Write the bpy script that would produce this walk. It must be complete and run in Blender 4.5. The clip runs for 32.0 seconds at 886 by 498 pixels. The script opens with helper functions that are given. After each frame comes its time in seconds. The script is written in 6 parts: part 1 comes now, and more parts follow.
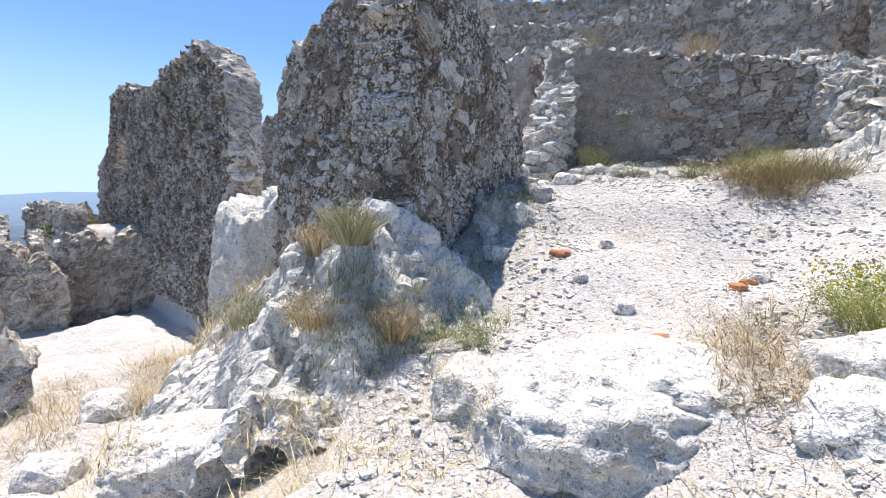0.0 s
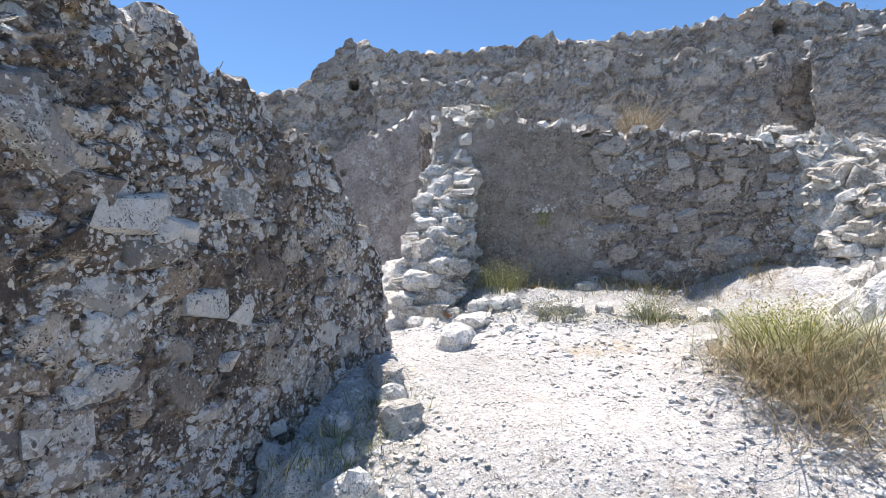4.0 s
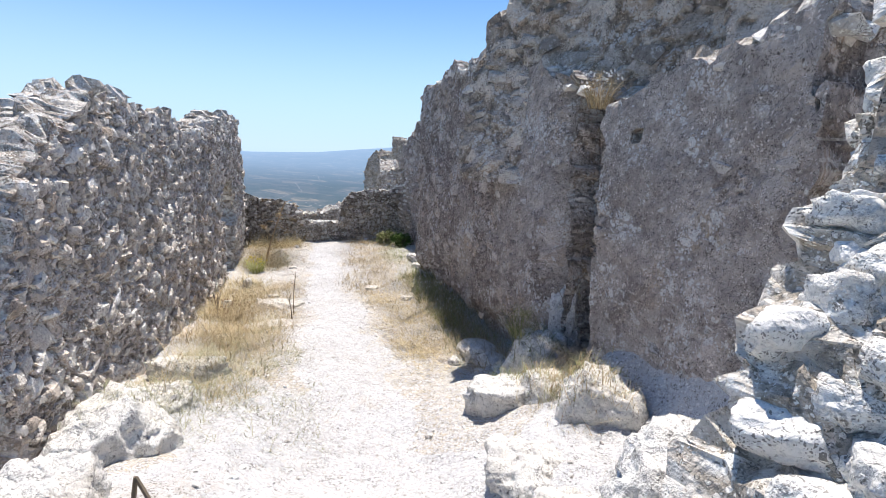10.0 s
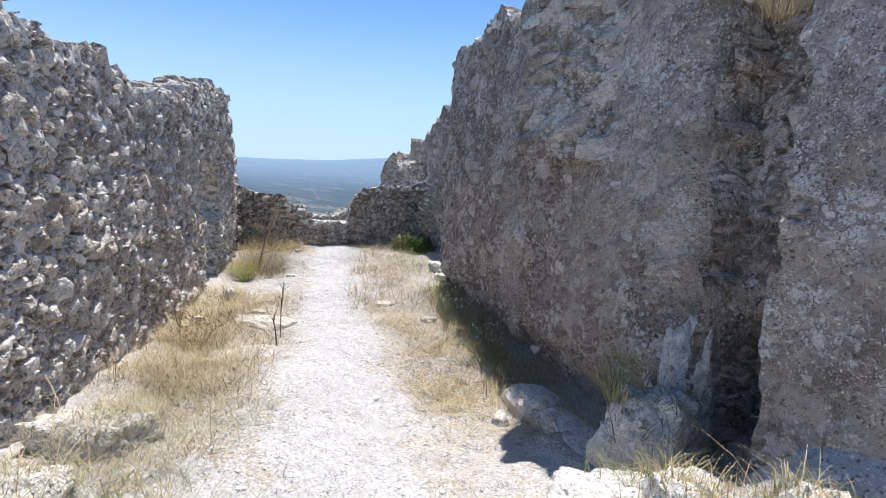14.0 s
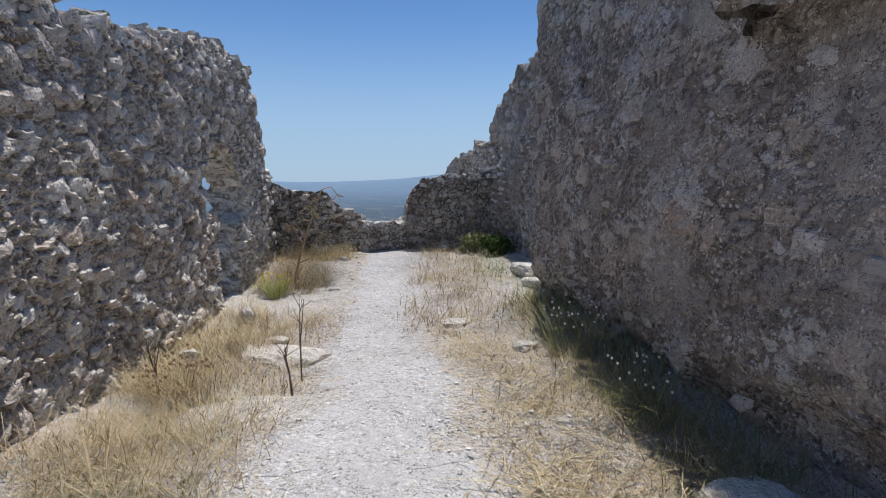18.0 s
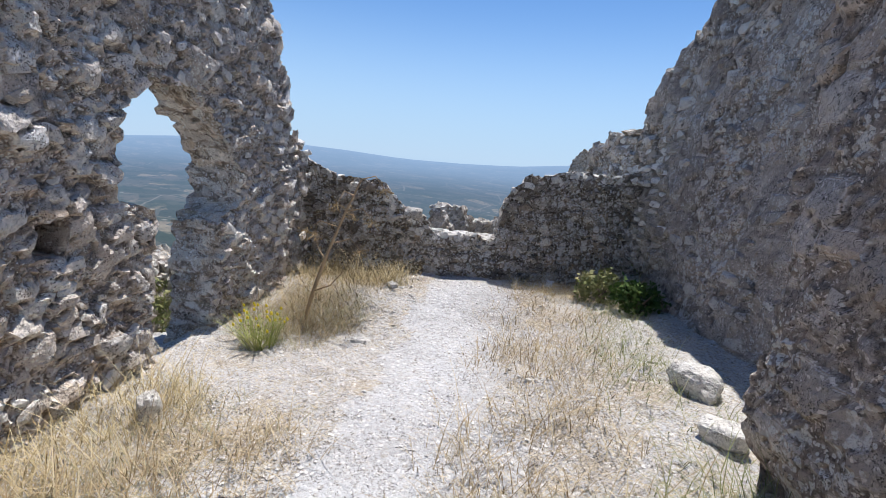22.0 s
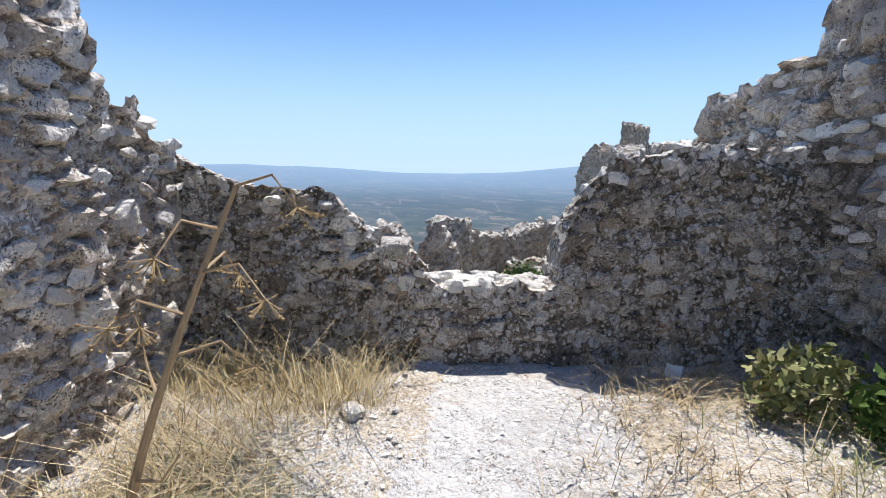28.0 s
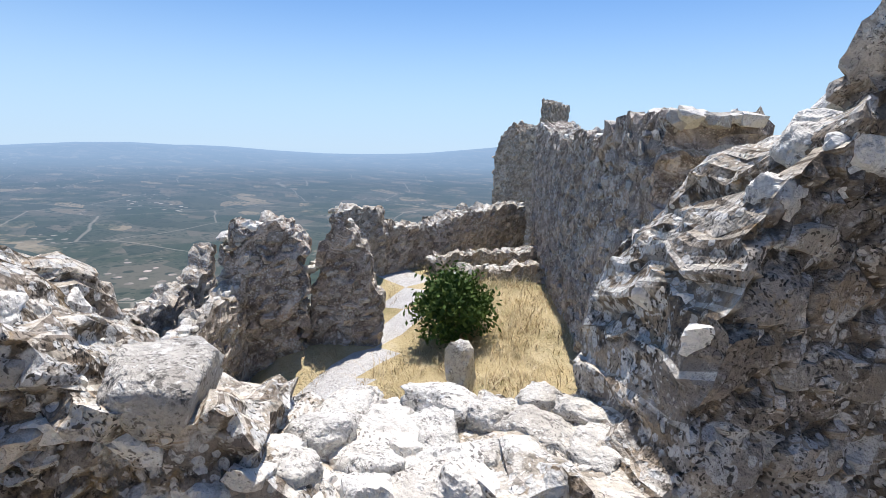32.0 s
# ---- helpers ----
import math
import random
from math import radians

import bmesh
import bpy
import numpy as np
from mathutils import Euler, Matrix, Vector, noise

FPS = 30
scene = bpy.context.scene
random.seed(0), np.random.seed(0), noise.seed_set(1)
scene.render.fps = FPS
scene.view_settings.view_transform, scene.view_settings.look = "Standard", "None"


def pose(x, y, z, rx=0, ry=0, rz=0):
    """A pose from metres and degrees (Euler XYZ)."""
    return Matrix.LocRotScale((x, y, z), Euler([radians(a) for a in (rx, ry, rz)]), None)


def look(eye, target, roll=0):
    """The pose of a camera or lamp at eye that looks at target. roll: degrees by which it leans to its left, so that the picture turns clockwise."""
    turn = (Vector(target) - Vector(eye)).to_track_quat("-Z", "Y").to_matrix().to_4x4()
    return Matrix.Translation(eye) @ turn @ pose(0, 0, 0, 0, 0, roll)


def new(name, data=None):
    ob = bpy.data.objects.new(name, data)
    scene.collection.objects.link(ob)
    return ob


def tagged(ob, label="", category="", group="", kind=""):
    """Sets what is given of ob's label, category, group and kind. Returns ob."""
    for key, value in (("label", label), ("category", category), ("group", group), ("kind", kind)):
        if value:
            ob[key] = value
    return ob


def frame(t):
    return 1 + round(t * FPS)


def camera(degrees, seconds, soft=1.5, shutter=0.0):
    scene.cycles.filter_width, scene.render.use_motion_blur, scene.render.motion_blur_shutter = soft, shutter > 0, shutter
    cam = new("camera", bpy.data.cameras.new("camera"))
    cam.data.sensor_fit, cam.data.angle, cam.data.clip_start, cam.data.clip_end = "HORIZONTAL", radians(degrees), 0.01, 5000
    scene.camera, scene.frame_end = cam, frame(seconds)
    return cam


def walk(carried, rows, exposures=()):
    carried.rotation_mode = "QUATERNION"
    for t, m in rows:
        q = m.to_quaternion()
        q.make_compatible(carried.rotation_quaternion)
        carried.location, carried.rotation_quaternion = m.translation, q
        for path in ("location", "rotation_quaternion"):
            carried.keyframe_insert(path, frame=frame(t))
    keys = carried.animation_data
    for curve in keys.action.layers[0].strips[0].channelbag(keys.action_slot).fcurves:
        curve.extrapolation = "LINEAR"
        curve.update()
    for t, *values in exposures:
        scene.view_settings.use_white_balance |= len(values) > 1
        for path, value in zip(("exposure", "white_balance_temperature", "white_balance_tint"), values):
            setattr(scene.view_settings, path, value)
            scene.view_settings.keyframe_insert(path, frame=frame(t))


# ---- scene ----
cam = camera(81.0, 32.0, soft=0.8)
PATH = [
    (0.0, pose(0.055, -0.691, 0.502, 85.55, -1.86, 0.43)),
    (0.5, pose(0.047, -0.342, 0.567, 88.15, -0.90, -2.41)),
    (1.0, pose(0.102, 0.034, 0.663, 90.76, -1.40, -6.00)),
    (1.5, pose(0.186, 0.364, 0.750, 92.86, 0.74, -11.71)),
    (2.0, pose(0.283, 0.682, 0.788, 91.72, 0.67, -16.11)),
    (2.5, pose(0.505, 1.041, 0.891, 92.46, 1.23, -14.32)),
    (3.0, pose(0.634, 1.245, 1.185, 91.53, -0.29, -13.19)),
    (3.5, pose(0.760, 1.488, 1.264, 92.81, 0.85, -10.76)),
    (4.0, pose(0.849, 1.794, 1.544, 90.11, 0.07, -7.53)),
    (4.5, pose(1.017, 2.005, 1.675, 90.14, 1.20, -4.18)),
    (6.5, pose(1.789, 3.467, 2.150, 84.62, 2.30, 7.24)),
    (7.0, pose(1.923, 3.732, 2.241, 84.33, 2.23, 11.09)),
    (7.5, pose(1.835, 4.027, 2.313, 84.21, 0.68, 15.06)),
    (8.0, pose(1.761, 4.308, 2.376, 83.25, 1.23, 17.48)),
    (8.5, pose(1.706, 4.632, 2.377, 82.48, -0.19, 23.78)),
    (9.0, pose(1.628, 4.858, 2.452, 82.30, -1.78, 27.96)),
    (9.5, pose(1.449, 5.136, 2.460, 80.78, -3.55, 30.97)),
    (10.0, pose(1.229, 5.369, 2.508, 79.53, -2.36, 30.94)),
    (10.5, pose(1.067, 5.605, 2.499, 78.37, -2.62, 33.35)),
    (11.0, pose(0.927, 5.847, 2.542, 78.21, -2.82, 33.88)),
    (11.5, pose(0.757, 6.022, 2.529, 79.60, -3.61, 34.20)),
    (12.0, pose(0.617, 6.173, 2.485, 80.16, -3.00, 34.43)),
    (12.5, pose(0.530, 6.437, 2.398, 81.02, -2.65, 37.24)),
    (13.0, pose(0.430, 6.594, 2.346, 79.83, -2.56, 37.35)),
    (13.5, pose(0.233, 6.694, 2.204, 81.34, -3.51, 33.39)),
    (14.0, pose(0.043, 6.883, 2.106, 80.53, -3.41, 32.77)),
    (14.5, pose(0.009, 7.189, 2.060, 81.59, -3.94, 36.57)),
    (15.0, pose(-0.089, 7.379, 1.960, 81.45, -2.27, 38.49)),
    (15.5, pose(-0.280, 7.489, 1.786, 83.25, -3.34, 37.44)),
    (17.5, pose(-1.071, 8.185, 1.574, 81.78, -1.51, 37.72)),
    (18.0, pose(-1.286, 8.522, 1.560, 81.82, 0.38, 39.50)),
    (18.5, pose(-1.487, 8.835, 1.615, 80.53, -0.03, 40.54)),
    (19.0, pose(-1.761, 9.035, 1.675, 80.73, -1.34, 37.39)),
    (19.5, pose(-1.995, 9.267, 1.732, 79.94, -1.24, 36.16)),
    (20.0, pose(-2.227, 9.649, 1.689, 81.03, -2.68, 39.33)),
    (20.5, pose(-2.462, 9.909, 1.733, 80.14, -2.84, 39.58)),
    (21.0, pose(-2.663, 10.210, 1.767, 79.47, -3.57, 40.60)),
    (21.5, pose(-2.846, 10.609, 1.715, 79.49, -2.74, 48.07)),
    (22.0, pose(-3.128, 10.839, 1.626, 79.80, -4.89, 52.96)),
    (22.5, pose(-3.340, 11.044, 1.594, 78.85, -3.07, 58.89)),
    (23.0, pose(-3.484, 11.285, 1.558, 79.73, -0.44, 65.38)),
    (23.5, pose(-3.544, 11.528, 1.596, 80.13, -1.57, 77.41)),
    (24.0, pose(-3.598, 11.621, 1.625, 80.69, -2.55, 81.92)),
    (24.5, pose(-3.729, 11.640, 1.621, 80.56, -3.09, 81.54)),
    (25.0, pose(-4.014, 11.598, 1.597, 80.82, -2.20, 78.16)),
    (25.5, pose(-4.246, 11.617, 1.581, 80.16, -2.53, 77.15)),
    (26.0, pose(-4.529, 11.695, 1.506, 82.75, -3.80, 69.78)),
    (26.5, pose(-4.728, 11.903, 1.461, 83.33, -1.94, 60.81)),
    (28.5, pose(-5.645, 12.691, 1.431, 80.10, -0.90, 49.77)),
    (29.0, pose(-5.884, 12.871, 1.424, 79.20, -0.57, 46.86)),
    (29.5, pose(-6.078, 13.102, 1.418, 79.80, 0.30, 47.80)),
    (30.0, pose(-6.277, 13.259, 1.413, 79.31, 0.09, 46.78)),
    (30.5, pose(-6.498, 13.390, 1.424, 80.37, 0.98, 44.26)),
    (31.0, pose(-6.663, 13.533, 1.408, 79.85, 1.21, 43.78)),
    (31.5, pose(-6.829, 13.690, 1.405, 80.08, 0.17, 44.24)),
    (32.0, pose(-7.000, 13.837, 1.382, 79.14, -1.36, 42.40)),
]
# seconds, stops, kelvin, tint
EXPOSURES = [(0.0, 0.6, 6600, 14.0), (1.0, 0.65, 6594, 13.9), (2.0, 0.0, 6589, 13.8), (3.0, 0.15, 6583, 13.7), (4.0, 0.6, 6578, 13.6), (7.0, 0.65, 6561, 13.2), (8.0, 0.65, 6556, 13.1), (9.0, 0.75, 6550, 13.0), (10.0, 0.5, 6467, 13.0), (11.0, 0.25, 6383, 13.0), (13.0, 0.35, 6295, 13.0), (14.0, 0.4, 6290, 13.0), (15.0, 0.3, 6285, 13.0), (18.0, -0.2, 6270, 13.0), (19.0, -0.1, 6265, 13.0), (20.0, 0.1, 6260, 13.0), (22.0, 0.15, 6250, 13.0), (23.0, 0.2, 6325, 12.5), (24.0, 0.6, 6400, 12.0), (26.5, 0.6, 6416, 12.3), (29.0, 0.25, 6431, 12.6), (30.5, 0.2, 6441, 12.8), (32.0, 0.3, 6450, 13.0)]
walk(cam, PATH, EXPOSURES)

# ---- daylight ----
SUN_AZ, SUN_EL = radians(-31), radians(71.5)
world = bpy.data.worlds.new("sky")
scene.world = world
world.use_nodes = True
wn = world.node_tree
sky = wn.nodes.new("ShaderNodeTexSky")
sky.sky_type, sky.sun_disc = "NISHITA", False
sky.sun_elevation, sky.sun_rotation = SUN_EL, SUN_AZ
sky.altitude, sky.air_density, sky.dust_density, sky.ozone_density = 700, 1.0, 0.0, 3.5
wn.nodes["Background"].inputs["Strength"].default_value = 0.11
tint = wn.nodes.new("ShaderNodeMix")
tint.data_type, tint.blend_type = "RGBA", "MULTIPLY"
tint.inputs[0].default_value, tint.inputs[7].default_value = 1.0, (0.74, 0.94, 1.08, 1)
wn.links.new(sky.outputs[0], tint.inputs[6])
# pale haze towards the horizon
spot, parts, haze, veil = [wn.nodes.new(k) for k in ("ShaderNodeTexCoord", "ShaderNodeSeparateXYZ", "ShaderNodeMapRange", "ShaderNodeMix")]
veil.data_type = "RGBA"
wn.links.new(spot.outputs["Generated"], parts.inputs[0])
wn.links.new(parts.outputs[2], haze.inputs["Value"])
haze.inputs["From Min"].default_value, haze.inputs["From Max"].default_value = 0.0, 0.30
haze.inputs["To Min"].default_value, haze.inputs["To Max"].default_value = 0.85, 0.0
haze.interpolation_type = "SMOOTHSTEP"
wn.links.new(haze.outputs[0], veil.inputs[0])
wn.links.new(tint.outputs[2], veil.inputs[6])
veil.inputs[7].default_value = (4.0, 5.5, 7.2, 1)
wn.links.new(veil.outputs[2], wn.nodes["Background"].inputs["Color"])
sun_data = bpy.data.lights.new("sun", "SUN")
sun_data.energy, sun_data.angle, sun_data.color = 4.7, radians(0.53), (1.0, 0.955, 0.88)
sun = new("sun", sun_data)
sun_dir = Vector((math.sin(SUN_AZ) * math.cos(SUN_EL), math.cos(SUN_AZ) * math.cos(SUN_EL), math.sin(SUN_EL)))
sun.matrix_world = look(sun_dir * 60, (0, 0, 0))


# ---- numeric noise ----
def hashed(i, j, k, seed):
    n = (i * 374761393 + j * 668265263 + k * 1274126177 + seed * 974634777) & 0xFFFFFFFF
    n = ((n ^ (n >> 13)) * 1103515245) & 0xFFFFFFFF
    n = ((n ^ (n >> 16)) * 2246822519) & 0xFFFFFFFF
    return ((n ^ (n >> 15)) & 0xFFFFFF) / float(0xFFFFFF)


def vnoise(p, scale, seed=0):
    """Smooth value noise from -1 to 1 at points p."""
    q = np.asarray(p, float) / scale
    f = np.floor(q).astype(np.int64)
    r = q - f
    r = r * r * (3 - 2 * r)
    out = 0.0
    for a in (0, 1):
        for b in (0, 1):
            for c in (0, 1):
                w = (r[:, 0] if a else 1 - r[:, 0]) * (r[:, 1] if b else 1 - r[:, 1]) * (r[:, 2] if c else 1 - r[:, 2])
                out = out + w * hashed(f[:, 0] + a, f[:, 1] + b, f[:, 2] + c, seed)
    return out * 2 - 1


def fbm(p, scale, octaves=3, seed=0, ridged=False):
    out, amp, tot = 0.0, 1.0, 0.0
    for o in range(octaves):
        v = vnoise(p, scale / 2 ** o, seed + o * 17)
        if ridged:
            v = 1 - 2 * np.abs(v)
        out, tot, amp = out + amp * v, tot + amp, amp * 0.5
    return out / tot


def cells(p, scale, seed=0):
    """Distances to the nearest and second nearest jittered cell centre, and the nearest cell's random number."""
    q = np.asarray(p, float) / scale
    f = np.floor(q).astype(np.int64)
    d1 = np.full(len(q), 9.0)
    d2 = np.full(len(q), 9.0)
    rnd = np.zeros(len(q))
    for a in (-1, 0, 1):
        for b in (-1, 0, 1):
            for c in (-1, 0, 1):
                g = f + (a, b, c)
                ctr = np.stack([g[:, n] + hashed(g[:, 0], g[:, 1], g[:, 2], seed + n) for n in range(3)], 1)
                d = np.linalg.norm(q - ctr, axis=1)
                near = d < d1
                d2 = np.where(near, d1, np.minimum(d2, d))
                rnd = np.where(near, hashed(g[:, 0], g[:, 1], g[:, 2], seed + 7), rnd)
                d1 = np.where(near, d, d1)
    return d1, d2, rnd


def cells2(x, z, scale, seed=0):
    """The same in the plane, with the offset from the nearest centre."""
    x, z = np.asarray(x, float) / scale, np.asarray(z, float) / scale
    i, j = np.floor(x).astype(np.int64), np.floor(z).astype(np.int64)
    d1, d2 = np.full(x.shape, 9.0), np.full(x.shape, 9.0)
    rnd, ox, oz = np.zeros(x.shape), np.zeros(x.shape), np.zeros(x.shape)
    for a in (-1, 0, 1):
        for b in (-1, 0, 1):
            gi, gj = i + a, j + b
            dx, dz = x - gi - hashed(gi, gj, 3, seed), z - gj - hashed(gi, gj, 5, seed + 1)
            d = np.hypot(dx, dz)
            near = d < d1
            d2 = np.where(near, d1, np.minimum(d2, d))
            rnd = np.where(near, hashed(gi, gj, 9, seed + 7), rnd)
            ox, oz, d1 = np.where(near, dx, ox), np.where(near, dz, oz), np.where(near, d, d1)
    return d1, d2, rnd, ox, oz


def rubble(x, z, seed, cell, share=0.45, flat=1.4):
    """Rubble masonry in the plane: large stones with small ones packed between; relief, tone and joint."""
    p = np.stack([x, z, np.full(len(x), seed * 1.7)], 1)
    wx, wz = x + 0.28 * cell * fbm(p, cell * 0.8, 2, seed + 61), (z + 0.22 * cell * fbm(p, cell * 0.8, 2, seed + 62)) * flat
    out = []
    for k, size in ((0, cell), (1, cell * 0.42)):
        d1, d2, r, ox, oz = cells2(wx, wz, size, seed + 70 + k)
        edge = smooth(0.02, 0.16 + 0.14 * k, d2 - d1)
        tilt = ((r * 17.3) % 1 - 0.5) * ox + ((r * 29.7) % 1 - 0.55) * oz
        rise = edge * ((0.5, 0.0)[k] + 0.75 * ((r * 11.9) % 1) + 1.5 * tilt) - 0.25 * smooth(0.3, 0.75, d1)
        out.append((r, rise, edge, (r * 7.7) % 1 if k == 0 else np.where((r * 3.3) % 1 < 0.72, 0.3, 1.0) * ((r * 7.7) % 1)))
    big = out[0][0] < share
    return [np.where(big, a, b) for a, b in zip(out[0][1:], out[1][1:])]


def profile(points, s):
    xs, zs = [p[0] for p in points], [p[1] for p in points]
    return np.interp(s, xs, zs)


def smooth(e0, e1, x):
    t = np.clip((x - e0) / (e1 - e0), 0, 1)
    return t * t * (3 - 2 * t)


def mesh_object(name, verts, faces, material, parent=None, smooth_shade=False):
    me = bpy.data.meshes.new(name)
    v, f = np.asarray(verts, np.float32), np.asarray(faces, np.int32)
    me.vertices.add(len(v))
    me.vertices.foreach_set("co", v.ravel())
    me.loops.add(f.size)
    me.loops.foreach_set("vertex_index", f.ravel())
    me.polygons.add(len(f))
    me.polygons.foreach_set("loop_start", np.arange(0, f.size, f.shape[1], dtype=np.int32))
    if not smooth_shade:
        me.attributes.new("sharp_face", "BOOLEAN", "FACE").data.foreach_set("value", np.ones(len(f), bool))
    me.update(calc_edges=True)
    if material:
        me.materials.append(material)
    ob = new(name, me)
    if parent:
        ob.parent = parent
    return ob


def part(name, bm, material, parent, label=""):
    me = bpy.data.meshes.new(name)
    bm.to_mesh(me)
    bm.free()
    me.materials.append(material)
    ob = new(name, me)
    ob.parent = parent
    if label:
        ob["label"] = label
    return ob


# ---- materials ----
class Nodes:
    """A small wrapper to write node materials in a few lines."""

    def __init__(self, name, rough=0.9, spec=0.25):
        self.mat = bpy.data.materials.new(name)
        self.mat.use_nodes = True
        self.t = self.mat.node_tree
        self.b = self.t.nodes["Principled BSDF"]
        self.b.inputs["Roughness"].default_value = rough
        self.b.inputs["Specular IOR Level"].default_value = spec
        self.co = self.t.nodes.new("ShaderNodeTexCoord").outputs["Object"]
        self.geo = self.t.nodes.new("ShaderNodeNewGeometry")
        self.info = self.t.nodes.new("ShaderNodeObjectInfo")

    def link(self, a, b):
        self.t.links.new(a, b)

    def noise(self, scale, detail=4.0, rough=0.6, vec=None, dist=0.0):
        n = self.t.nodes.new("ShaderNodeTexNoise")
        n.inputs["Scale"].default_value, n.inputs["Detail"].default_value = scale, detail
        n.inputs["Roughness"].default_value, n.inputs["Distortion"].default_value = rough, dist
        self.link(vec or self.co, n.inputs["Vector"])
        return n.outputs["Fac"]

    def voronoi(self, scale, feature="F1", out="Distance", vec=None, rand=1.0):
        n = self.t.nodes.new("ShaderNodeTexVoronoi")
        n.feature = feature
        n.inputs["Scale"].default_value, n.inputs["Randomness"].default_value = scale, rand
        self.link(vec or self.co, n.inputs["Vector"])
        return n.outputs[out]

    def flecks(self, base, w, dark, light):
        """Crisp pale flecks and dark pits of a few millimetres to centimetres."""
        warp = self.mix(0.03, self.mix(0.07, w, self.tint(17.0, 3.0, w), "ADD"), self.tint(60.0, 3.0, w), "ADD")
        for size, edge, cut, color in ((52.0, 0.30, 0.52, self.deep(light, 1.05)), (27.0, 0.25, 0.58, self.deep(dark, 0.35)), (75.0, 0.34, 0.52, self.deep(dark, 0.35)), (24.0, 0.24, 0.58, self.deep(light, 1.15))):
            spots = self.ramp(self.voronoi(size, "F1", "Distance", warp), [(edge - 0.03, 1.0), (edge + 0.03, 0.0)])
            where = self.ramp(self.noise(size * 0.12, 4, 0.7, self.mix(1.0, w, (size, 1.0, 2.0), "ADD")), [(cut - 0.03, 0.0), (cut + 0.03, 0.85)])
            base = self.mix(self.math("MULTIPLY", spots, where), base, color)
        return base

    def deep(self, color, k):
        return tuple(min(0.85, c * k) for c in color)

    def attribute(self, key):
        n = self.t.nodes.new("ShaderNodeAttribute")
        n.attribute_name = key
        return n.outputs["Fac"]

    def tint(self, scale, detail, vec):
        n = self.t.nodes.new("ShaderNodeTexNoise")
        n.inputs["Scale"].default_value, n.inputs["Detail"].default_value = scale, detail
        self.link(vec, n.inputs["Vector"])
        return n.outputs["Color"]

    def ramp(self, fac, stops):
        n = self.t.nodes.new("ShaderNodeValToRGB")
        el = n.color_ramp.elements
        while len(el) < len(stops):
            el.new(0.5)
        for e, (p, c) in zip(el, stops):
            e.position = p
            e.color = (*c, 1) if isinstance(c, tuple) else (c, c, c, 1)
        self.link(fac, n.inputs["Fac"])
        return n.outputs["Color"]

    def mix(self, fac, a, b, mode="MIX"):
        n = self.t.nodes.new("ShaderNodeMix")
        n.data_type, n.blend_type = "RGBA", mode
        for k, v in ((0, fac), (6, a), (7, b)):
            sock = n.inputs[k]
            if isinstance(v, (int, float)):
                sock.default_value = v if k == 0 else (v, v, v, 1)
            elif isinstance(v, tuple):
                sock.default_value = (*v, 1)
            else:
                self.link(v, sock)
        return n.outputs[2]

    def math(self, op, a, b=0.0):
        n = self.t.nodes.new("ShaderNodeMath")
        n.operation = op
        for sock, v in ((n.inputs[0], a), (n.inputs[1], b)):
            if isinstance(v, (int, float)):
                sock.default_value = v
            else:
                self.link(v, sock)
        return n.outputs[0]

    def stretch(self, sx, sy, sz, vec=None):
        n = self.t.nodes.new("ShaderNodeMapping")
        n.inputs["Scale"].default_value = (sx, sy, sz)
        self.link(vec or self.co, n.inputs["Vector"])
        return n.outputs[0]

    def bump(self, height, strength=0.5, dist=0.02, after=None):
        n = self.t.nodes.new("ShaderNodeBump")
        n.inputs["Strength"].default_value, n.inputs["Distance"].default_value = strength, dist
        self.link(height, n.inputs["Height"])
        if after:
            self.link(after, n.inputs["Normal"])
        self.link(n.outputs[0], self.b.inputs["Normal"])
        return n.outputs[0]

    def done(self, color):
        self.link(color, self.b.inputs["Base Color"])
        return self.mat


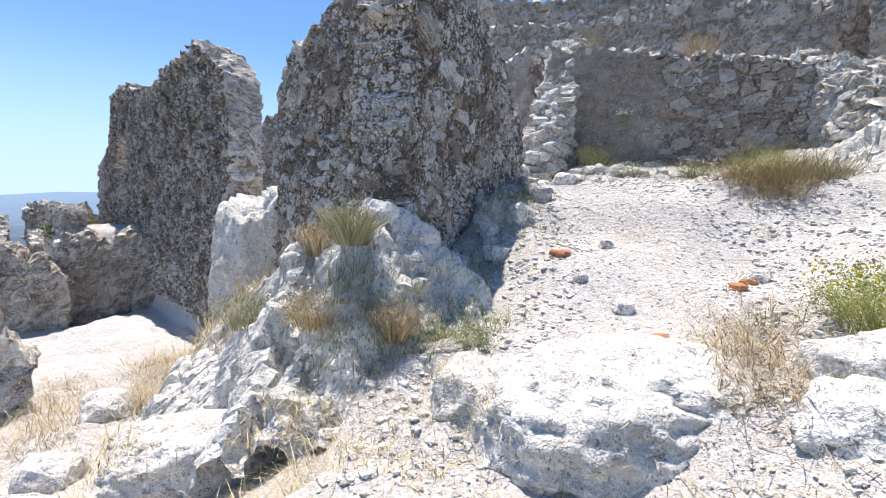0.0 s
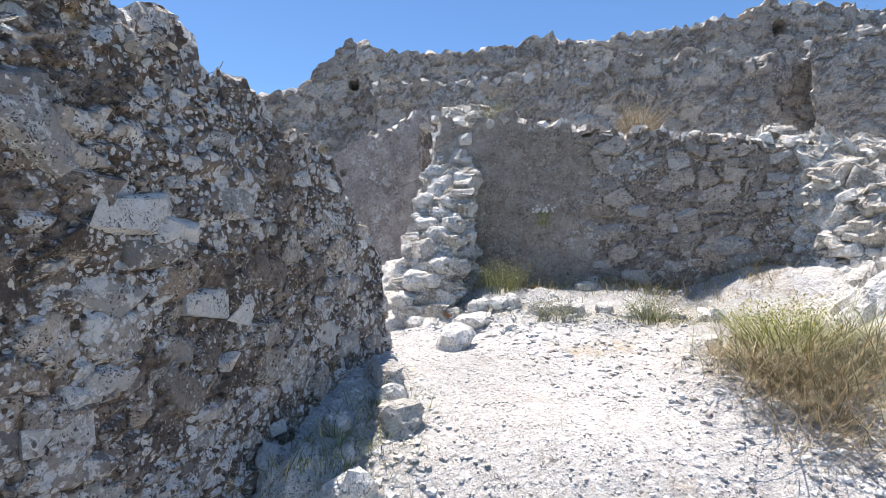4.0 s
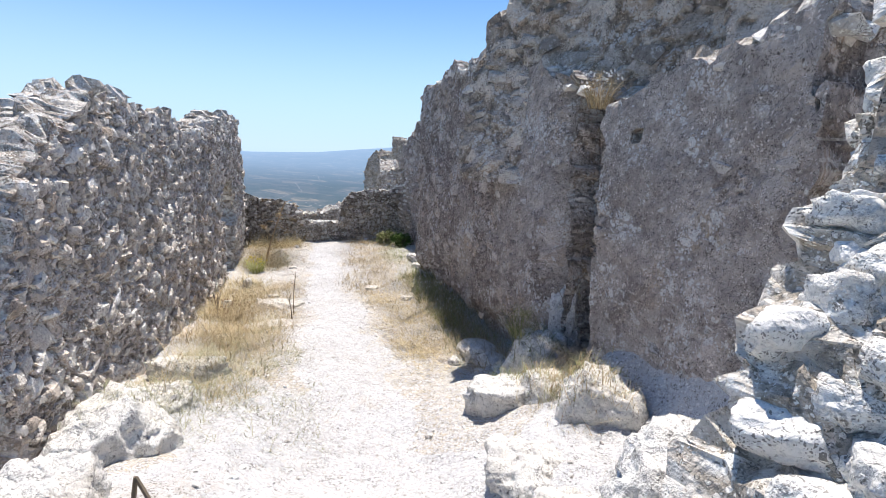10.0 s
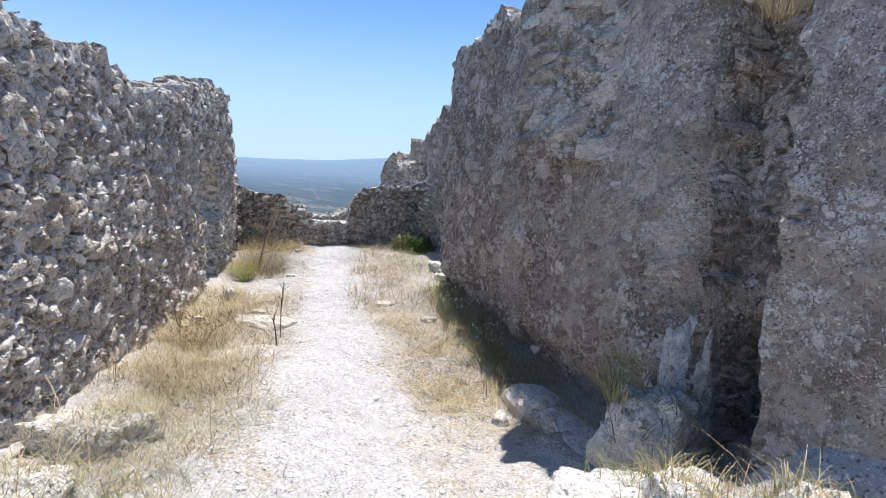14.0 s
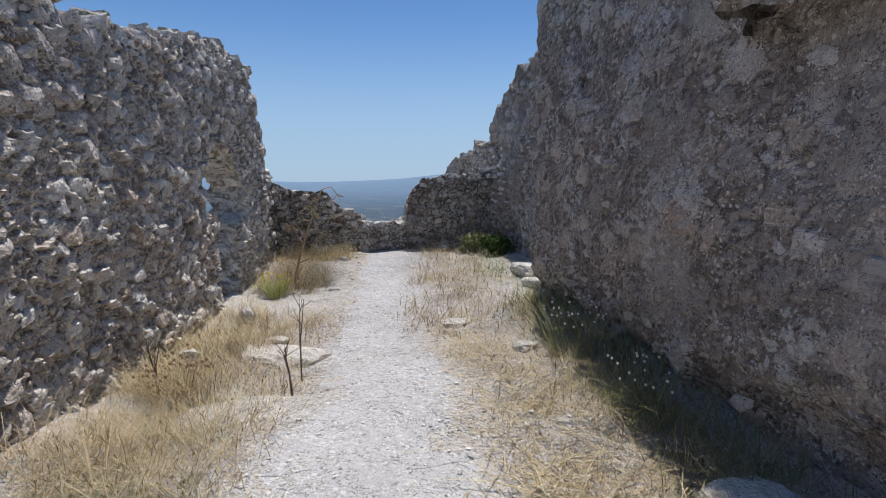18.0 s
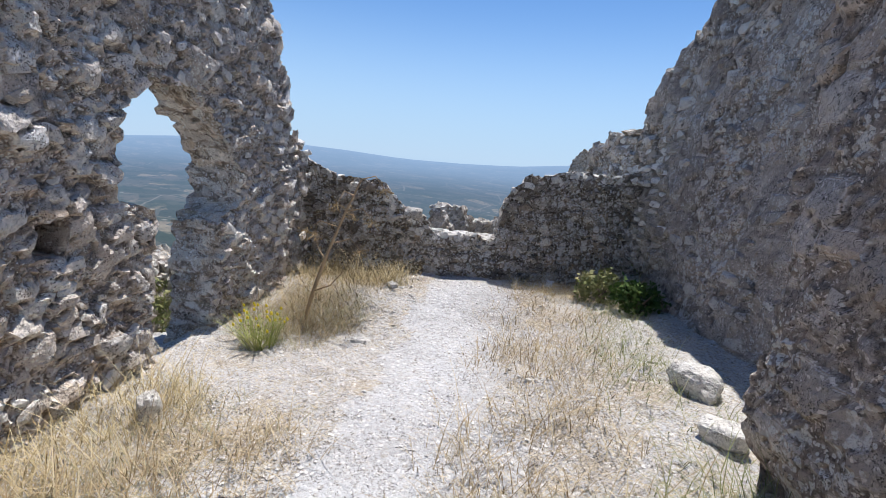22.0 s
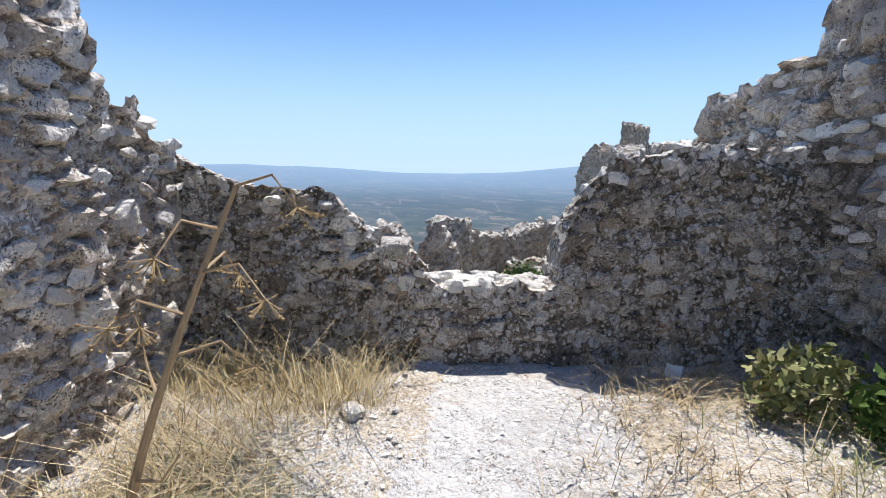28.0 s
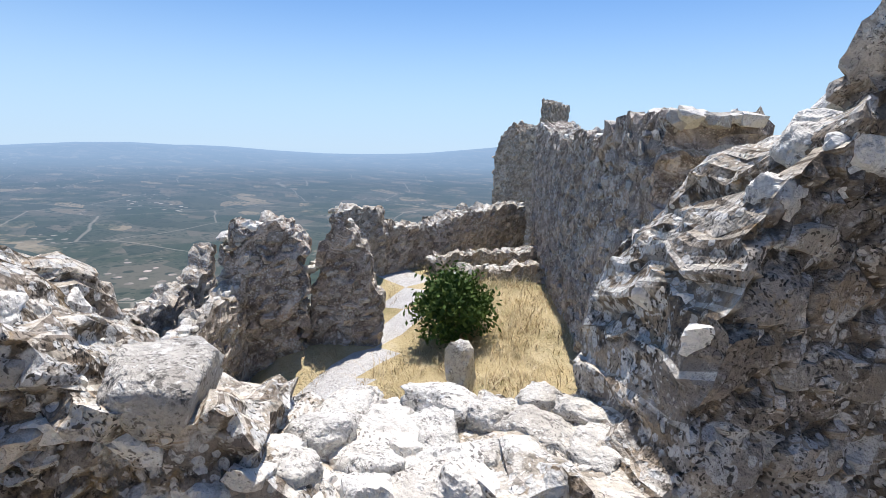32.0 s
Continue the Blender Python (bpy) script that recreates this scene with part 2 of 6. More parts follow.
def masonry(name, dark, mid, light, lichen=0.5, ochre=0.4, cell=9.0, cover=0.6, black=0.5, warm=(0.40, 0.30, 0.21)):
    """Old rubble masonry: stones of many tones in mortar, render remains, pale and dark lichen, ochre stains."""
    n = Nodes(name, 0.92, 0.12)
    w = n.geo.outputs["Position"]
    tone, joint, coat = [n.attribute(k) for k in ("stone_tone", "joint", "plaster")]
    grain = n.noise(70, 6, 0.85, w)
    fine = n.noise(26, 7, 0.8, w)
    stones = n.ramp(tone, [(0.0, n.deep(dark, 0.8)), (0.2, mid), (0.36, n.deep(mid, 0.8)), (0.5, light), (0.62, warm), (0.75, n.deep(light, 1.12)), (0.88, mid), (1.0, light)])
    stones = n.mix(n.ramp(n.noise(9, 7, 0.75, w), [(0.46, 0.0), (0.58, 0.4)]), stones, mid)
    # joint mortar coloured extra dark, to stand for shade in the cavities
    mortar = n.mix(n.ramp(fine, [(0.44, 0.0), (0.62, 0.8)]), n.deep(dark, 0.75), n.mix(0.6, n.deep(mid, 0.8), warm))
    # small chips of stone in the mortar
    v = n.t.nodes.new("ShaderNodeTexVoronoi")
    v.inputs["Scale"].default_value = cell * 4
    n.link(n.mix(0.02, w, n.tint(45.0, 3.0, w), "ADD"), v.inputs["Vector"])
    sep = n.t.nodes.new("ShaderNodeSeparateColor")
    n.link(v.outputs["Color"], sep.inputs[0])
    chips = n.math("MULTIPLY", n.ramp(v.outputs["Distance"], [(0.36, 1.0), (0.42, 0.0)]), n.math("LESS_THAN", sep.outputs[0], cover))
    mortar = n.mix(chips, mortar, n.ramp(sep.outputs[1], [(0.1, dark), (0.5, mid), (0.9, light)]))
    base = n.mix(n.ramp(joint, [(0.25, 0.0), (0.6, 1.0)]), stones, mortar)
    skim = n.mix(n.ramp(n.noise(2.6, 7, 0.75, w), [(0.36, 0.0), (0.62, 1.0)]), n.mix(0.45, dark, mid), n.mix(0.35, mid, light))
    base = n.mix(n.math("MULTIPLY", coat, n.ramp(n.math("MULTIPLY", chips, 0.8), [(0.0, 0.7), (0.8, 0.2)])), base, skim)
    # mottling from weather; the near-black spots put cavity shade into the colour
    base = n.mix(n.ramp(n.noise(1.7, 7, 0.7, w), [(0.36, 0.45), (0.56, 0.0)]), base, dark)
    base = n.mix(n.ramp(n.noise(15, 6, 0.8, w), [(0.56, 0.0), (0.62, 0.35)]), base, light)
    base = n.mix(n.ramp(fine, [(0.36, 0.8), (0.45, 0.0)]), base, n.mix(0.65, base, (0.04, 0.035, 0.03)))
    where = n.noise(1.6, 6, 0.75, w)
    disc = n.mix(0.022, w, n.tint(30.0, 3.0, w), "ADD")
    for size, edge in ((8.0, 0.30), (17.0, 0.34), (36.0, 0.36)):
        spots = n.voronoi(size, "F1", "Distance", disc)
        pale = n.math("MULTIPLY", n.ramp(spots, [(edge - 0.02, 1.0), (edge + 0.02, 0.0)]), n.ramp(where, [(0.62 - 0.2 * lichen, 0.0), (0.66 - 0.2 * lichen, 1.0)]))
        base = n.mix(n.math("MULTIPLY", pale, n.ramp(grain, [(0.36, 0.25), (0.5, 0.95)])), base, (0.60, 0.59, 0.565))
    och = n.ramp(n.noise(3.1, 6, 0.75, n.stretch(1.1, 1.3, 0.9, w)), [(0.60, 0.0), (0.70, ochre)])
    base = n.mix(och, base, (0.40, 0.27, 0.115))
    crust = n.ramp(n.noise(6.5, 8, 0.82, n.stretch(1, 1, 0.7, w)), [(0.55, 0.0), (0.62, black)])
    base = n.mix(crust, base, (0.105, 0.10, 0.095))
    # dark grain: more cavity shade in the colour
    base = n.mix(n.ramp(grain, [(0.35, 0.9), (0.43, 0.0)]), base, n.mix(0.75, base, (0.03, 0.026, 0.022)))
    base = n.mix(n.ramp(n.noise(48, 4, 0.75, w), [(0.58, 0.0), (0.63, 0.3)]), base, light)
    base = n.flecks(base, w, dark, light)
    height = n.math("ADD", n.noise(24, 4, 0.5, w), n.math("MULTIPLY", chips, 0.35))
    first = n.bump(height, 1.0, 0.026)
    n.bump(n.noise(85, 3, 0.5, w), 1.0, 0.006, first)
    return n.done(base)


def stone_mat(name, dark, mid, light, island=False, lichen=0.5):
    """Single stones, each of its own shade."""
    n = Nodes(name, 0.9, 0.2)
    rnd = n.geo.outputs["Random Per Island"] if island else n.info.outputs["Random"]
    w = n.geo.outputs["Position"]
    base = n.ramp(rnd, [(0.05, dark), (0.4, mid), (0.9, light)])
    base = n.mix(n.ramp(n.noise(9, 6, 0.75, w), [(0.52, 0.0), (0.60, 0.55)]), base, mid)
    pale = n.ramp(n.noise(17, 6, 0.75, w), [(0.60 - 0.12 * lichen, 0.0), (0.64 - 0.12 * lichen, 0.7)])
    base = n.mix(pale, base, (0.64, 0.625, 0.59))
    base = n.mix(n.ramp(n.noise(26, 6, 0.8, w), [(0.57, 0.0), (0.64, 0.55)]), base, dark)
    base = n.mix(n.ramp(n.noise(75, 6, 0.8, w), [(0.34, 0.7), (0.45, 0.0)]), base, n.mix(0.6, base, (0.05, 0.045, 0.04)))
    base = n.flecks(base, w, dark, light)
    first = n.bump(n.noise(20, 4, 0.5, w), 1.0, 0.026)
    n.bump(n.noise(90, 3, 0.5, w), 1.0, 0.006, first)
    return n.done(base)


def limestone(name, tone=1.0):
    """Weathered pale limestone bedrock with pits and grey crust."""
    n = Nodes(name, 0.9, 0.2)
    w = n.geo.outputs["Position"]
    base = n.ramp(n.noise(3.0, 8, 0.75, w), [(0.34, (0.48 * tone, 0.445 * tone, 0.395 * tone)), (0.46, (0.70 * tone, 0.665 * tone, 0.605 * tone)), (0.60, (0.81 * tone, 0.785 * tone, 0.735 * tone))])
    crust = n.ramp(n.noise(6, 9, 0.82, w), [(0.50, 0.0), (0.58, 0.65)])
    base = n.mix(crust, base, (0.40 * tone, 0.38 * tone, 0.35 * tone))
    # pits darkened in colour to stand for shade in crevices
    pits = n.ramp(n.noise(22, 7, 0.82, w), [(0.38, 0.95), (0.44, 0.0)])
    base = n.mix(pits, base, (0.15 * tone, 0.138 * tone, 0.122 * tone))
    base = n.mix(n.ramp(n.noise(80, 5, 0.8, w), [(0.36, 0.55), (0.46, 0.0)]), base, (0.30 * tone, 0.285 * tone, 0.26 * tone))
    rusty = n.ramp(n.noise(1.9, 6, 0.7, n.stretch(1, 1, 1.4, w)), [(0.62, 0.0), (0.72, 0.35)])
    base = n.mix(rusty, base, (0.50, 0.38, 0.25))
    base = n.flecks(base, w, (0.60 * tone, 0.56 * tone, 0.50 * tone), (0.82 * tone, 0.80 * tone, 0.76 * tone))
    first = n.bump(n.noise(12, 5, 0.55, w), 1.0, 0.055)
    n.bump(n.noise(70, 3, 0.5, w), 1.0, 0.007, first)
    return n.done(base)


def plant(name, a, b, c, rough=0.75):
    n = Nodes(name, rough, 0.2)
    rnd = n.geo.outputs["Random Per Island"]
    base = n.ramp(rnd, [(0.1, a), (0.5, b), (0.9, c)])
    n.b.inputs["Subsurface Weight"].default_value = 0.0
    return n.done(n.mix(n.ramp(n.noise(1.5, 3, 0.6, n.geo.outputs["Position"]), [(0.35, 0.0), (0.7, 0.5)]), base, b))


def plain(name, color, rough=0.8, scale=20.0, vary=0.25):
    n = Nodes(name, rough, 0.3)
    d = tuple(v * (1 - vary) for v in color)
    n.bump(n.noise(scale * 2, 4, 0.6), 0.3, 0.01)
    return n.done(n.mix(n.noise(scale, 4, 0.6), d, color))


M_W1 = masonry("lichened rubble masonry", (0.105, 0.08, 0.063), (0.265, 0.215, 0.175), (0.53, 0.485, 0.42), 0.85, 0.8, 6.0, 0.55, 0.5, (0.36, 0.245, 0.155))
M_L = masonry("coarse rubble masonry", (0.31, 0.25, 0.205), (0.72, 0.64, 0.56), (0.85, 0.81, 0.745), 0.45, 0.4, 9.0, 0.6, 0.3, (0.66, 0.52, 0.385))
M_R = masonry("weathered lime render", (0.20, 0.163, 0.14), (0.43, 0.37, 0.325), (0.68, 0.615, 0.55), 0.5, 0.5, 6.0, 0.55, 0.4, (0.46, 0.35, 0.265))
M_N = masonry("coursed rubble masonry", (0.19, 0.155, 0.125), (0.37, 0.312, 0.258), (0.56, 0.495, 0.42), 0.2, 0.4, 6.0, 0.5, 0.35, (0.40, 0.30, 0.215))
M_E = masonry("lichen covered end masonry", (0.125, 0.102, 0.08), (0.34, 0.29, 0.24), (0.60, 0.555, 0.49), 0.95, 0.75, 9.0, 0.5, 0.65, (0.38, 0.275, 0.17))
M_U = masonry("distant rubble masonry", (0.27, 0.225, 0.185), (0.50, 0.435, 0.37), (0.70, 0.645, 0.57), 0.5, 0.4, 5.5, 0.5, 0.4, (0.50, 0.39, 0.29))
# wall tops and their stones: bleached, with full sun put into the tone as well
M_TOP = masonry("bleached sunlit wall top", (0.42, 0.37, 0.30), (0.68, 0.625, 0.545), (0.83, 0.79, 0.72), 0.5, 0.3, 9.0, 0.5, 0.35, (0.56, 0.46, 0.35))
TONES = {"lichened wall stone": ((0.18, 0.16, 0.14), (0.33, 0.30, 0.265), (0.58, 0.555, 0.515)), "pale rubble stone": ((0.40, 0.345, 0.29), (0.66, 0.595, 0.52), (0.80, 0.76, 0.70)),
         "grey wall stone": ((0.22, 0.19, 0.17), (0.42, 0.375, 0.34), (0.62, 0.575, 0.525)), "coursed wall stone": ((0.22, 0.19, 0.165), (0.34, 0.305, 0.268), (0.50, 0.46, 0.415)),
         "bleached sunlit stone": ((0.46, 0.42, 0.365), (0.70, 0.66, 0.60), (0.84, 0.81, 0.755)), "brown lichened stone": ((0.16, 0.135, 0.108), (0.29, 0.25, 0.205), (0.46, 0.425, 0.37))}
S_W1, S_L, S_R, S_N, S_TOP, S_E = [stone_mat(k, *t) for k, t in TONES.items()]
S_W1_I, S_L_I, S_R_I, S_N_I, S_TOP_I, S_E_I = [stone_mat(k + " bulk", *t, True) for k, t in TONES.items()]
ROCK = limestone("pale limestone", 1.0)
ROCK_GREY = limestone("grey limestone", 0.78)
PEBBLE = stone_mat("gravel stone", (0.38, 0.345, 0.305), (0.64, 0.61, 0.565), (0.82, 0.80, 0.77), True, 0.4)
DRY = plant("dry grass", (0.22, 0.155, 0.08), (0.47, 0.365, 0.21), (0.68, 0.58, 0.40))
STRAW = plant("pale straw", (0.32, 0.24, 0.11), (0.56, 0.45, 0.25), (0.70, 0.61, 0.40))
GREEN = plant("green weed", (0.13, 0.155, 0.055), (0.24, 0.25, 0.10), (0.40, 0.37, 0.19))
SAGE = plant("grey green herb", (0.20, 0.20, 0.11), (0.33, 0.32, 0.19), (0.48, 0.46, 0.31))
BROOM = plant("broom green", (0.20, 0.24, 0.06), (0.38, 0.40, 0.13), (0.56, 0.55, 0.25))
LEAF = plant("dark shrub leaf", (0.035, 0.07, 0.015), (0.07, 0.12, 0.025), (0.12, 0.18, 0.045))
YELLOW = plain("yellow petal", (0.80, 0.62, 0.03), 0.6)
WHITE = plain("white flower head", (0.78, 0.76, 0.70), 0.7)
STEM = plain("dead brown stem", (0.46, 0.34, 0.21), 0.8, 40)
WOOD = plain("bare grey wood", (0.20, 0.155, 0.11), 0.85, 40)
UMBEL = plain("dried umbel", (0.40, 0.29, 0.15), 0.85, 60)
BRICKRED = plain("fired clay shard", (0.50, 0.23, 0.11), 0.85, 30)
PAPER = plain("white paper scrap", (0.80, 0.80, 0.82), 0.6, 30, 0.08)


# ---- ground ----
# heights of the walked surface: x, y, z
WALKED = ((0.05, -3.2, -1.5), (0.05, -0.7, -1.0), (0.4, 1.0, -0.62), (1.22, 2.08, -0.2), (1.37, 3.58, 0.2), (2.15, 2.79, 0.06), (1.8, 4.3, 0.72), (2.98, 4.88, 0.84), (1.41, 5.58, 0.8),
          (0.93, 5.85, 0.88), (0.5, 6.5, 0.76), (0.05, 6.9, 0.55), (-0.28, 7.5, 0.3), (-1.07, 8.2, 0.05), (-1.7, 10.4, 0.0), (-4.3, 12.4, 0.05), (-5.4, 11.1, 0.02),
          (-5.7, 10.3, -0.05), (-6.85, 12.9, -0.04), (-7.2, 14.0, 0.22), (-7.55, 14.5, 0.33), (-7.3, 14.4, 0.32), (-6.95, 14.75, 0.33), (-7.65, 14.0, 0.3), (-6.6, 13.6, 0.1), (-6.4, 15.5, 0.33), (-8.0, 13.6, 0.2), (-4.6, 14.2, 0.3))
SIDES = ((2.3, 6.75, 1.15), (3.2, 6.45, 1.22), (4.4, 5.95, 1.42), (3.9, 5.3, 0.98), (3.4, 5.55, 0.93), (2.7, 5.9, 0.92), (4.2, 4.2, 0.98), (3.2, 2.6, 0.45), (2.6, 1.2, -0.1), (-4, 8.4, 0.1), (-3.0, 7.4, 0.3), (-1.6, 6.7, 0.5), (-0.3, 6.0, 0.75),
         (0.9, 9.0, 0.5), (-0.65, 10.3, 0.2), (-3.7, 12.9, 0.35), (-1.3, 2.3, -1.08), (-0.3, 2.7, -0.3), (-2.3, 2.6, -1.2), (-3.5, 4.0, -1.4), (-3, 0.5, -1.6), (-3.6, 5.6, -1.5), (-4.6, 6.8, -1.6), (-2.6, 4.6, -1.3), (-7.6, 11.2, -0.1), (-7.9, 11.0, -0.15), (-5.6, 8.6, -1.7), (-9.0, 10.0, -2.2), (-10, 14, -3.0), (-6, 3, -3.2), (-7, 9.2, -1.95), (-6.2, 7.2, -1.9), (-9, 6, -5.5))
BEYOND = ((-9.2, 15.6, -1.2), (-10.5, 18.1, -1.35), (-11.5, 18.0, -1.7), (-13.5, 18.2, -1.7), (-13, 21.4, -1.25), (-11, 21.4, -1.25), (-15.5, 21.5, -1.3), (-14.3, 25, -1.1), (-13.1, 17.2, -2.1), (-17, 18, -6.5), (-24, 30, -9), (-17, 13, -9), (-13, 9, -8), (-21, 23, -10), (-19, 27, -5), (-15, 15.5, -4.5), (-18, 33, -3), (-5.5, 18, 1.2), (-2, 15, 2.6), (1.5, 9.5, 2.7),
          (3.5, 8.2, 2.7), (6, 7, 2.3), (7, 11, 2.8), (6.5, 3, 1.5), (5, 0, 0.4), (10, 6, 2.2), (2, -6, -1.6), (-8, -6, -5))
CTRL = np.array(WALKED + SIDES + BEYOND, float)
# the ground drops from the ward to the slope and the courtyard along this line of walls
DROP = ((1.6, -0.6), (-0.35, 3.2), (-1.9, 5.0), (-2.35, 6.05), (-8.45, 12.75), (-8.75, 13.3), (-6.2, 16.3), (-2.0, 19.0))


def outside(x, y):
    """Signed distance from the line of the drop, positive on the outer side."""
    best, sign = np.full(np.shape(x), 1e9), np.ones(np.shape(x))
    for (x0, y0), (x1, y1) in zip(DROP, DROP[1:]):
        dx, dy = x1 - x0, y1 - y0
        t = np.clip(((x - x0) * dx + (y - y0) * dy) / (dx * dx + dy * dy), 0, 1)
        d = np.hypot(x - x0 - t * dx, y - y0 - t * dy)
        side = np.where(dx * (y - y0) - dy * (x - x0) > 0, 1.0, -1.0)
        near = d < best - 1e-6
        best, sign = np.where(near, d, best), np.where(near, side, sign)
    return best * sign


OUTER = outside(CTRL[:, 0], CTRL[:, 1]) > 0
BOTH = CTRL[:, 1] < 2.9


def level(x, y, pts):
    w = 1.0 / (((x[..., None] - pts[:, 0]) ** 2 + (y[..., None] - pts[:, 1]) ** 2) ** 1.75 + 0.05)
    return (w * pts[:, 2]).sum(-1) / w.sum(-1)


def height(x, y):
    x, y = np.asarray(x, float), np.asarray(y, float)
    f = smooth(-0.12, 0.22, outside(x, y))
    return level(x, y, CTRL[~OUTER | BOTH]) * (1 - f) + level(x, y, CTRL[OUTER | BOTH]) * f


def path_x(y):
    """The trodden path runs from the forecourt round the wall end and down the corridor."""
    return profile([(-4, 0.1), (-0.7, 0.1), (1.2, 0.8), (2.5, 1.4), (4.3, 1.8), (5.4, 1.25), (6.4, 0.55), (7.4, -0.3), (9, -2.0), (10.5, -3.4), (12, -4.9), (13.2, -6.1), (14.4, -7.1), (16, -7.6)], y)


def ground_z(x, y):
    """Height of the near ground with its rocky relief."""
    x, y = np.asarray(x, float).ravel(), np.asarray(y, float).ravel()
    z = height(x, y)
    off = np.abs(x - path_x(y))
    rough = 0.25 + 0.75 * smooth(0.35, 1.1, off)
    p = np.stack([x, y, 0 * x], 1)
    z = z + rough * (0.07 * fbm(p, 0.9, 4, 3) + 0.035 * fbm(p, 0.25, 2, 9, True)) + 0.008 * fbm(p, 0.12, 2, 5)
    # ledges and stones of the bedrock that stand out of the dust beside the path
    rise, _, _ = rubble(x, y, 4, 0.30, 0.4, 1.0)
    z = z + 0.028 * np.maximum(rise, 0) * smooth(0.45, 1.0, off) * smooth(-0.15, 0.25, fbm(p, 1.1, 2, 14)) * (y < 9)
    return z


def gz(x, y):
    return float(ground_z([x], [y])[0])


def axis(lo, hi, step, reach):
    mid = list(np.arange(lo, hi + step / 2, step))
    out, d, p = [], step, hi
    while p < reach:
        d *= 1.16
        p += d
        out.append(p)
    neg, d, p = [], step, lo
    while p > -reach:
        d *= 1.16
        p -= d
        neg.append(p)
    return np.array(neg[::-1] + mid + out)


TRAIL = ((-11.6, 16.2), (-12.3, 17.1), (-12.6, 18.0), (-13.15, 19.3), (-13.9, 20.7), (-15.3, 21.7), (-16.8, 22.1))


def court_trail(x, y):
    """Distance from the trodden trail through the courtyard."""
    best = np.full(np.shape(x), 99.0)
    for (x0, y0), (x1, y1) in zip(TRAIL, TRAIL[1:]):
        dx, dy = x1 - x0, y1 - y0
        t = np.clip(((x - x0) * dx + (y - y0) * dy) / (dx * dx + dy * dy), 0, 1)
        best = np.minimum(best, np.hypot(x - x0 - t * dx, y - y0 - t * dy))
    return best


def build_ground():
    xs, ys = axis(-9.5, 5.5, 0.05, 4750), axis(-1.5, 16.0, 0.05, 4750)
    X, Y = np.meshgrid(xs, ys)
    x, y = X.ravel(), Y.ravel()
    rad = np.hypot(x + 8, y - 14)
    near = ground_z(x, y)
    # the hill falls away to a plain that ends in low mountains
    p = np.stack([x, y, 0 * x], 1)
    az = np.degrees(np.arctan2(-(x + 8), y - 14))
    fall = profile([(0, 0), (19, 0), (30, -8), (60, -32), (130, -82), (260, -128), (420, -150), (650, -158), (1500, -150), (3000, -118), (4000, -100), (4800, -84)], rad)
    fall = fall + 2.0 * fbm(p, 60, 3, 21) * smooth(24, 90, rad) + 3.0 * fbm(p, 400, 4, 31) * smooth(300, 1200, rad)
    ridge = 0.5 + 0.5 * fbm(np.stack([az / 7, 0 * az, 0 * az], 1), 1.0, 4, 41)
    tall = profile([(-180, 20), (0, 90), (20, 150), (30, 161), (36, 147), (41, 87), (46, 49), (54, 22), (59, 41), (66, 96), (72, 96), (78, 87), (84, 40), (90, 68), (100, 30), (130, 60), (180, 20)], az)
    fall = fall + smooth(3300, 4500, rad) * tall * (0.55 + 0.6 * ridge)
    z = near * (1 - smooth(26, 70, rad)) + fall
    n, m = len(xs), len(ys)
    idx = np.arange(n * m).reshape(m, n)
    faces = np.stack([idx[:-1, :-1], idx[:-1, 1:], idx[1:, 1:], idx[1:, :-1]], -1).reshape(-1, 4)
    ob = mesh_object("ground", np.stack([x, y, z], 1), faces, None, None, True)
    ctr = rad[faces].mean(1)
    ob.data.materials.append(ground_material())
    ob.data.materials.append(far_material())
    ob.data.materials.append(grassland_material())
    ob.data.materials.append(scrub_material())
    cx, cy, cz = x[faces].mean(1), y[faces].mean(1), near[faces].mean(1)
    wob = fbm(np.stack([cx, cy, 0 * cx], 1), 1.2, 3, 51)
    court_yard = (cx * 0.76 - cy * 0.65 < -15.75 + 0.25 * wob) & (ctr < 17) & (cz > -2.3 + 0.3 * wob)
    trail = court_trail(cx, cy) < 0.30 + 0.14 * wob
    kind = np.where(court_yard, np.where(trail, 0, 2), np.where((ctr > 17 + 2 * wob) | (cz < -2.2 + 0.4 * wob), 3, 0))
    ob.data.materials.append(ground_material(True))
    away = np.abs(cx - path_x(cy))
    aisle = (cy > 8.6) & (outside(cx, cy) < 0.1) & (away > 0.66 + 0.45 * wob + 0.35 * fbm(np.stack([cx, cy, 0 * cx], 1), 0.35, 3, 53)) & (cx < 0)
    verge = (cy > 1.0) & (cy < 8.6) & (outside(cx, cy) < 0.1) & (fbm(np.stack([cx, cy, 0 * cx], 1), 0.7, 3, 52) > 0.22) & (away > 0.75)
    kind = np.where((kind == 0) & ~trail & (aisle | verge), 4, kind)
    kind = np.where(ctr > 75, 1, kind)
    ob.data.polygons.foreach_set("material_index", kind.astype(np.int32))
    tagged(ob, "pale dusty gravel path with limestone bedrock, falling to a wide valley plain", "ground", kind="structure")
    return ob


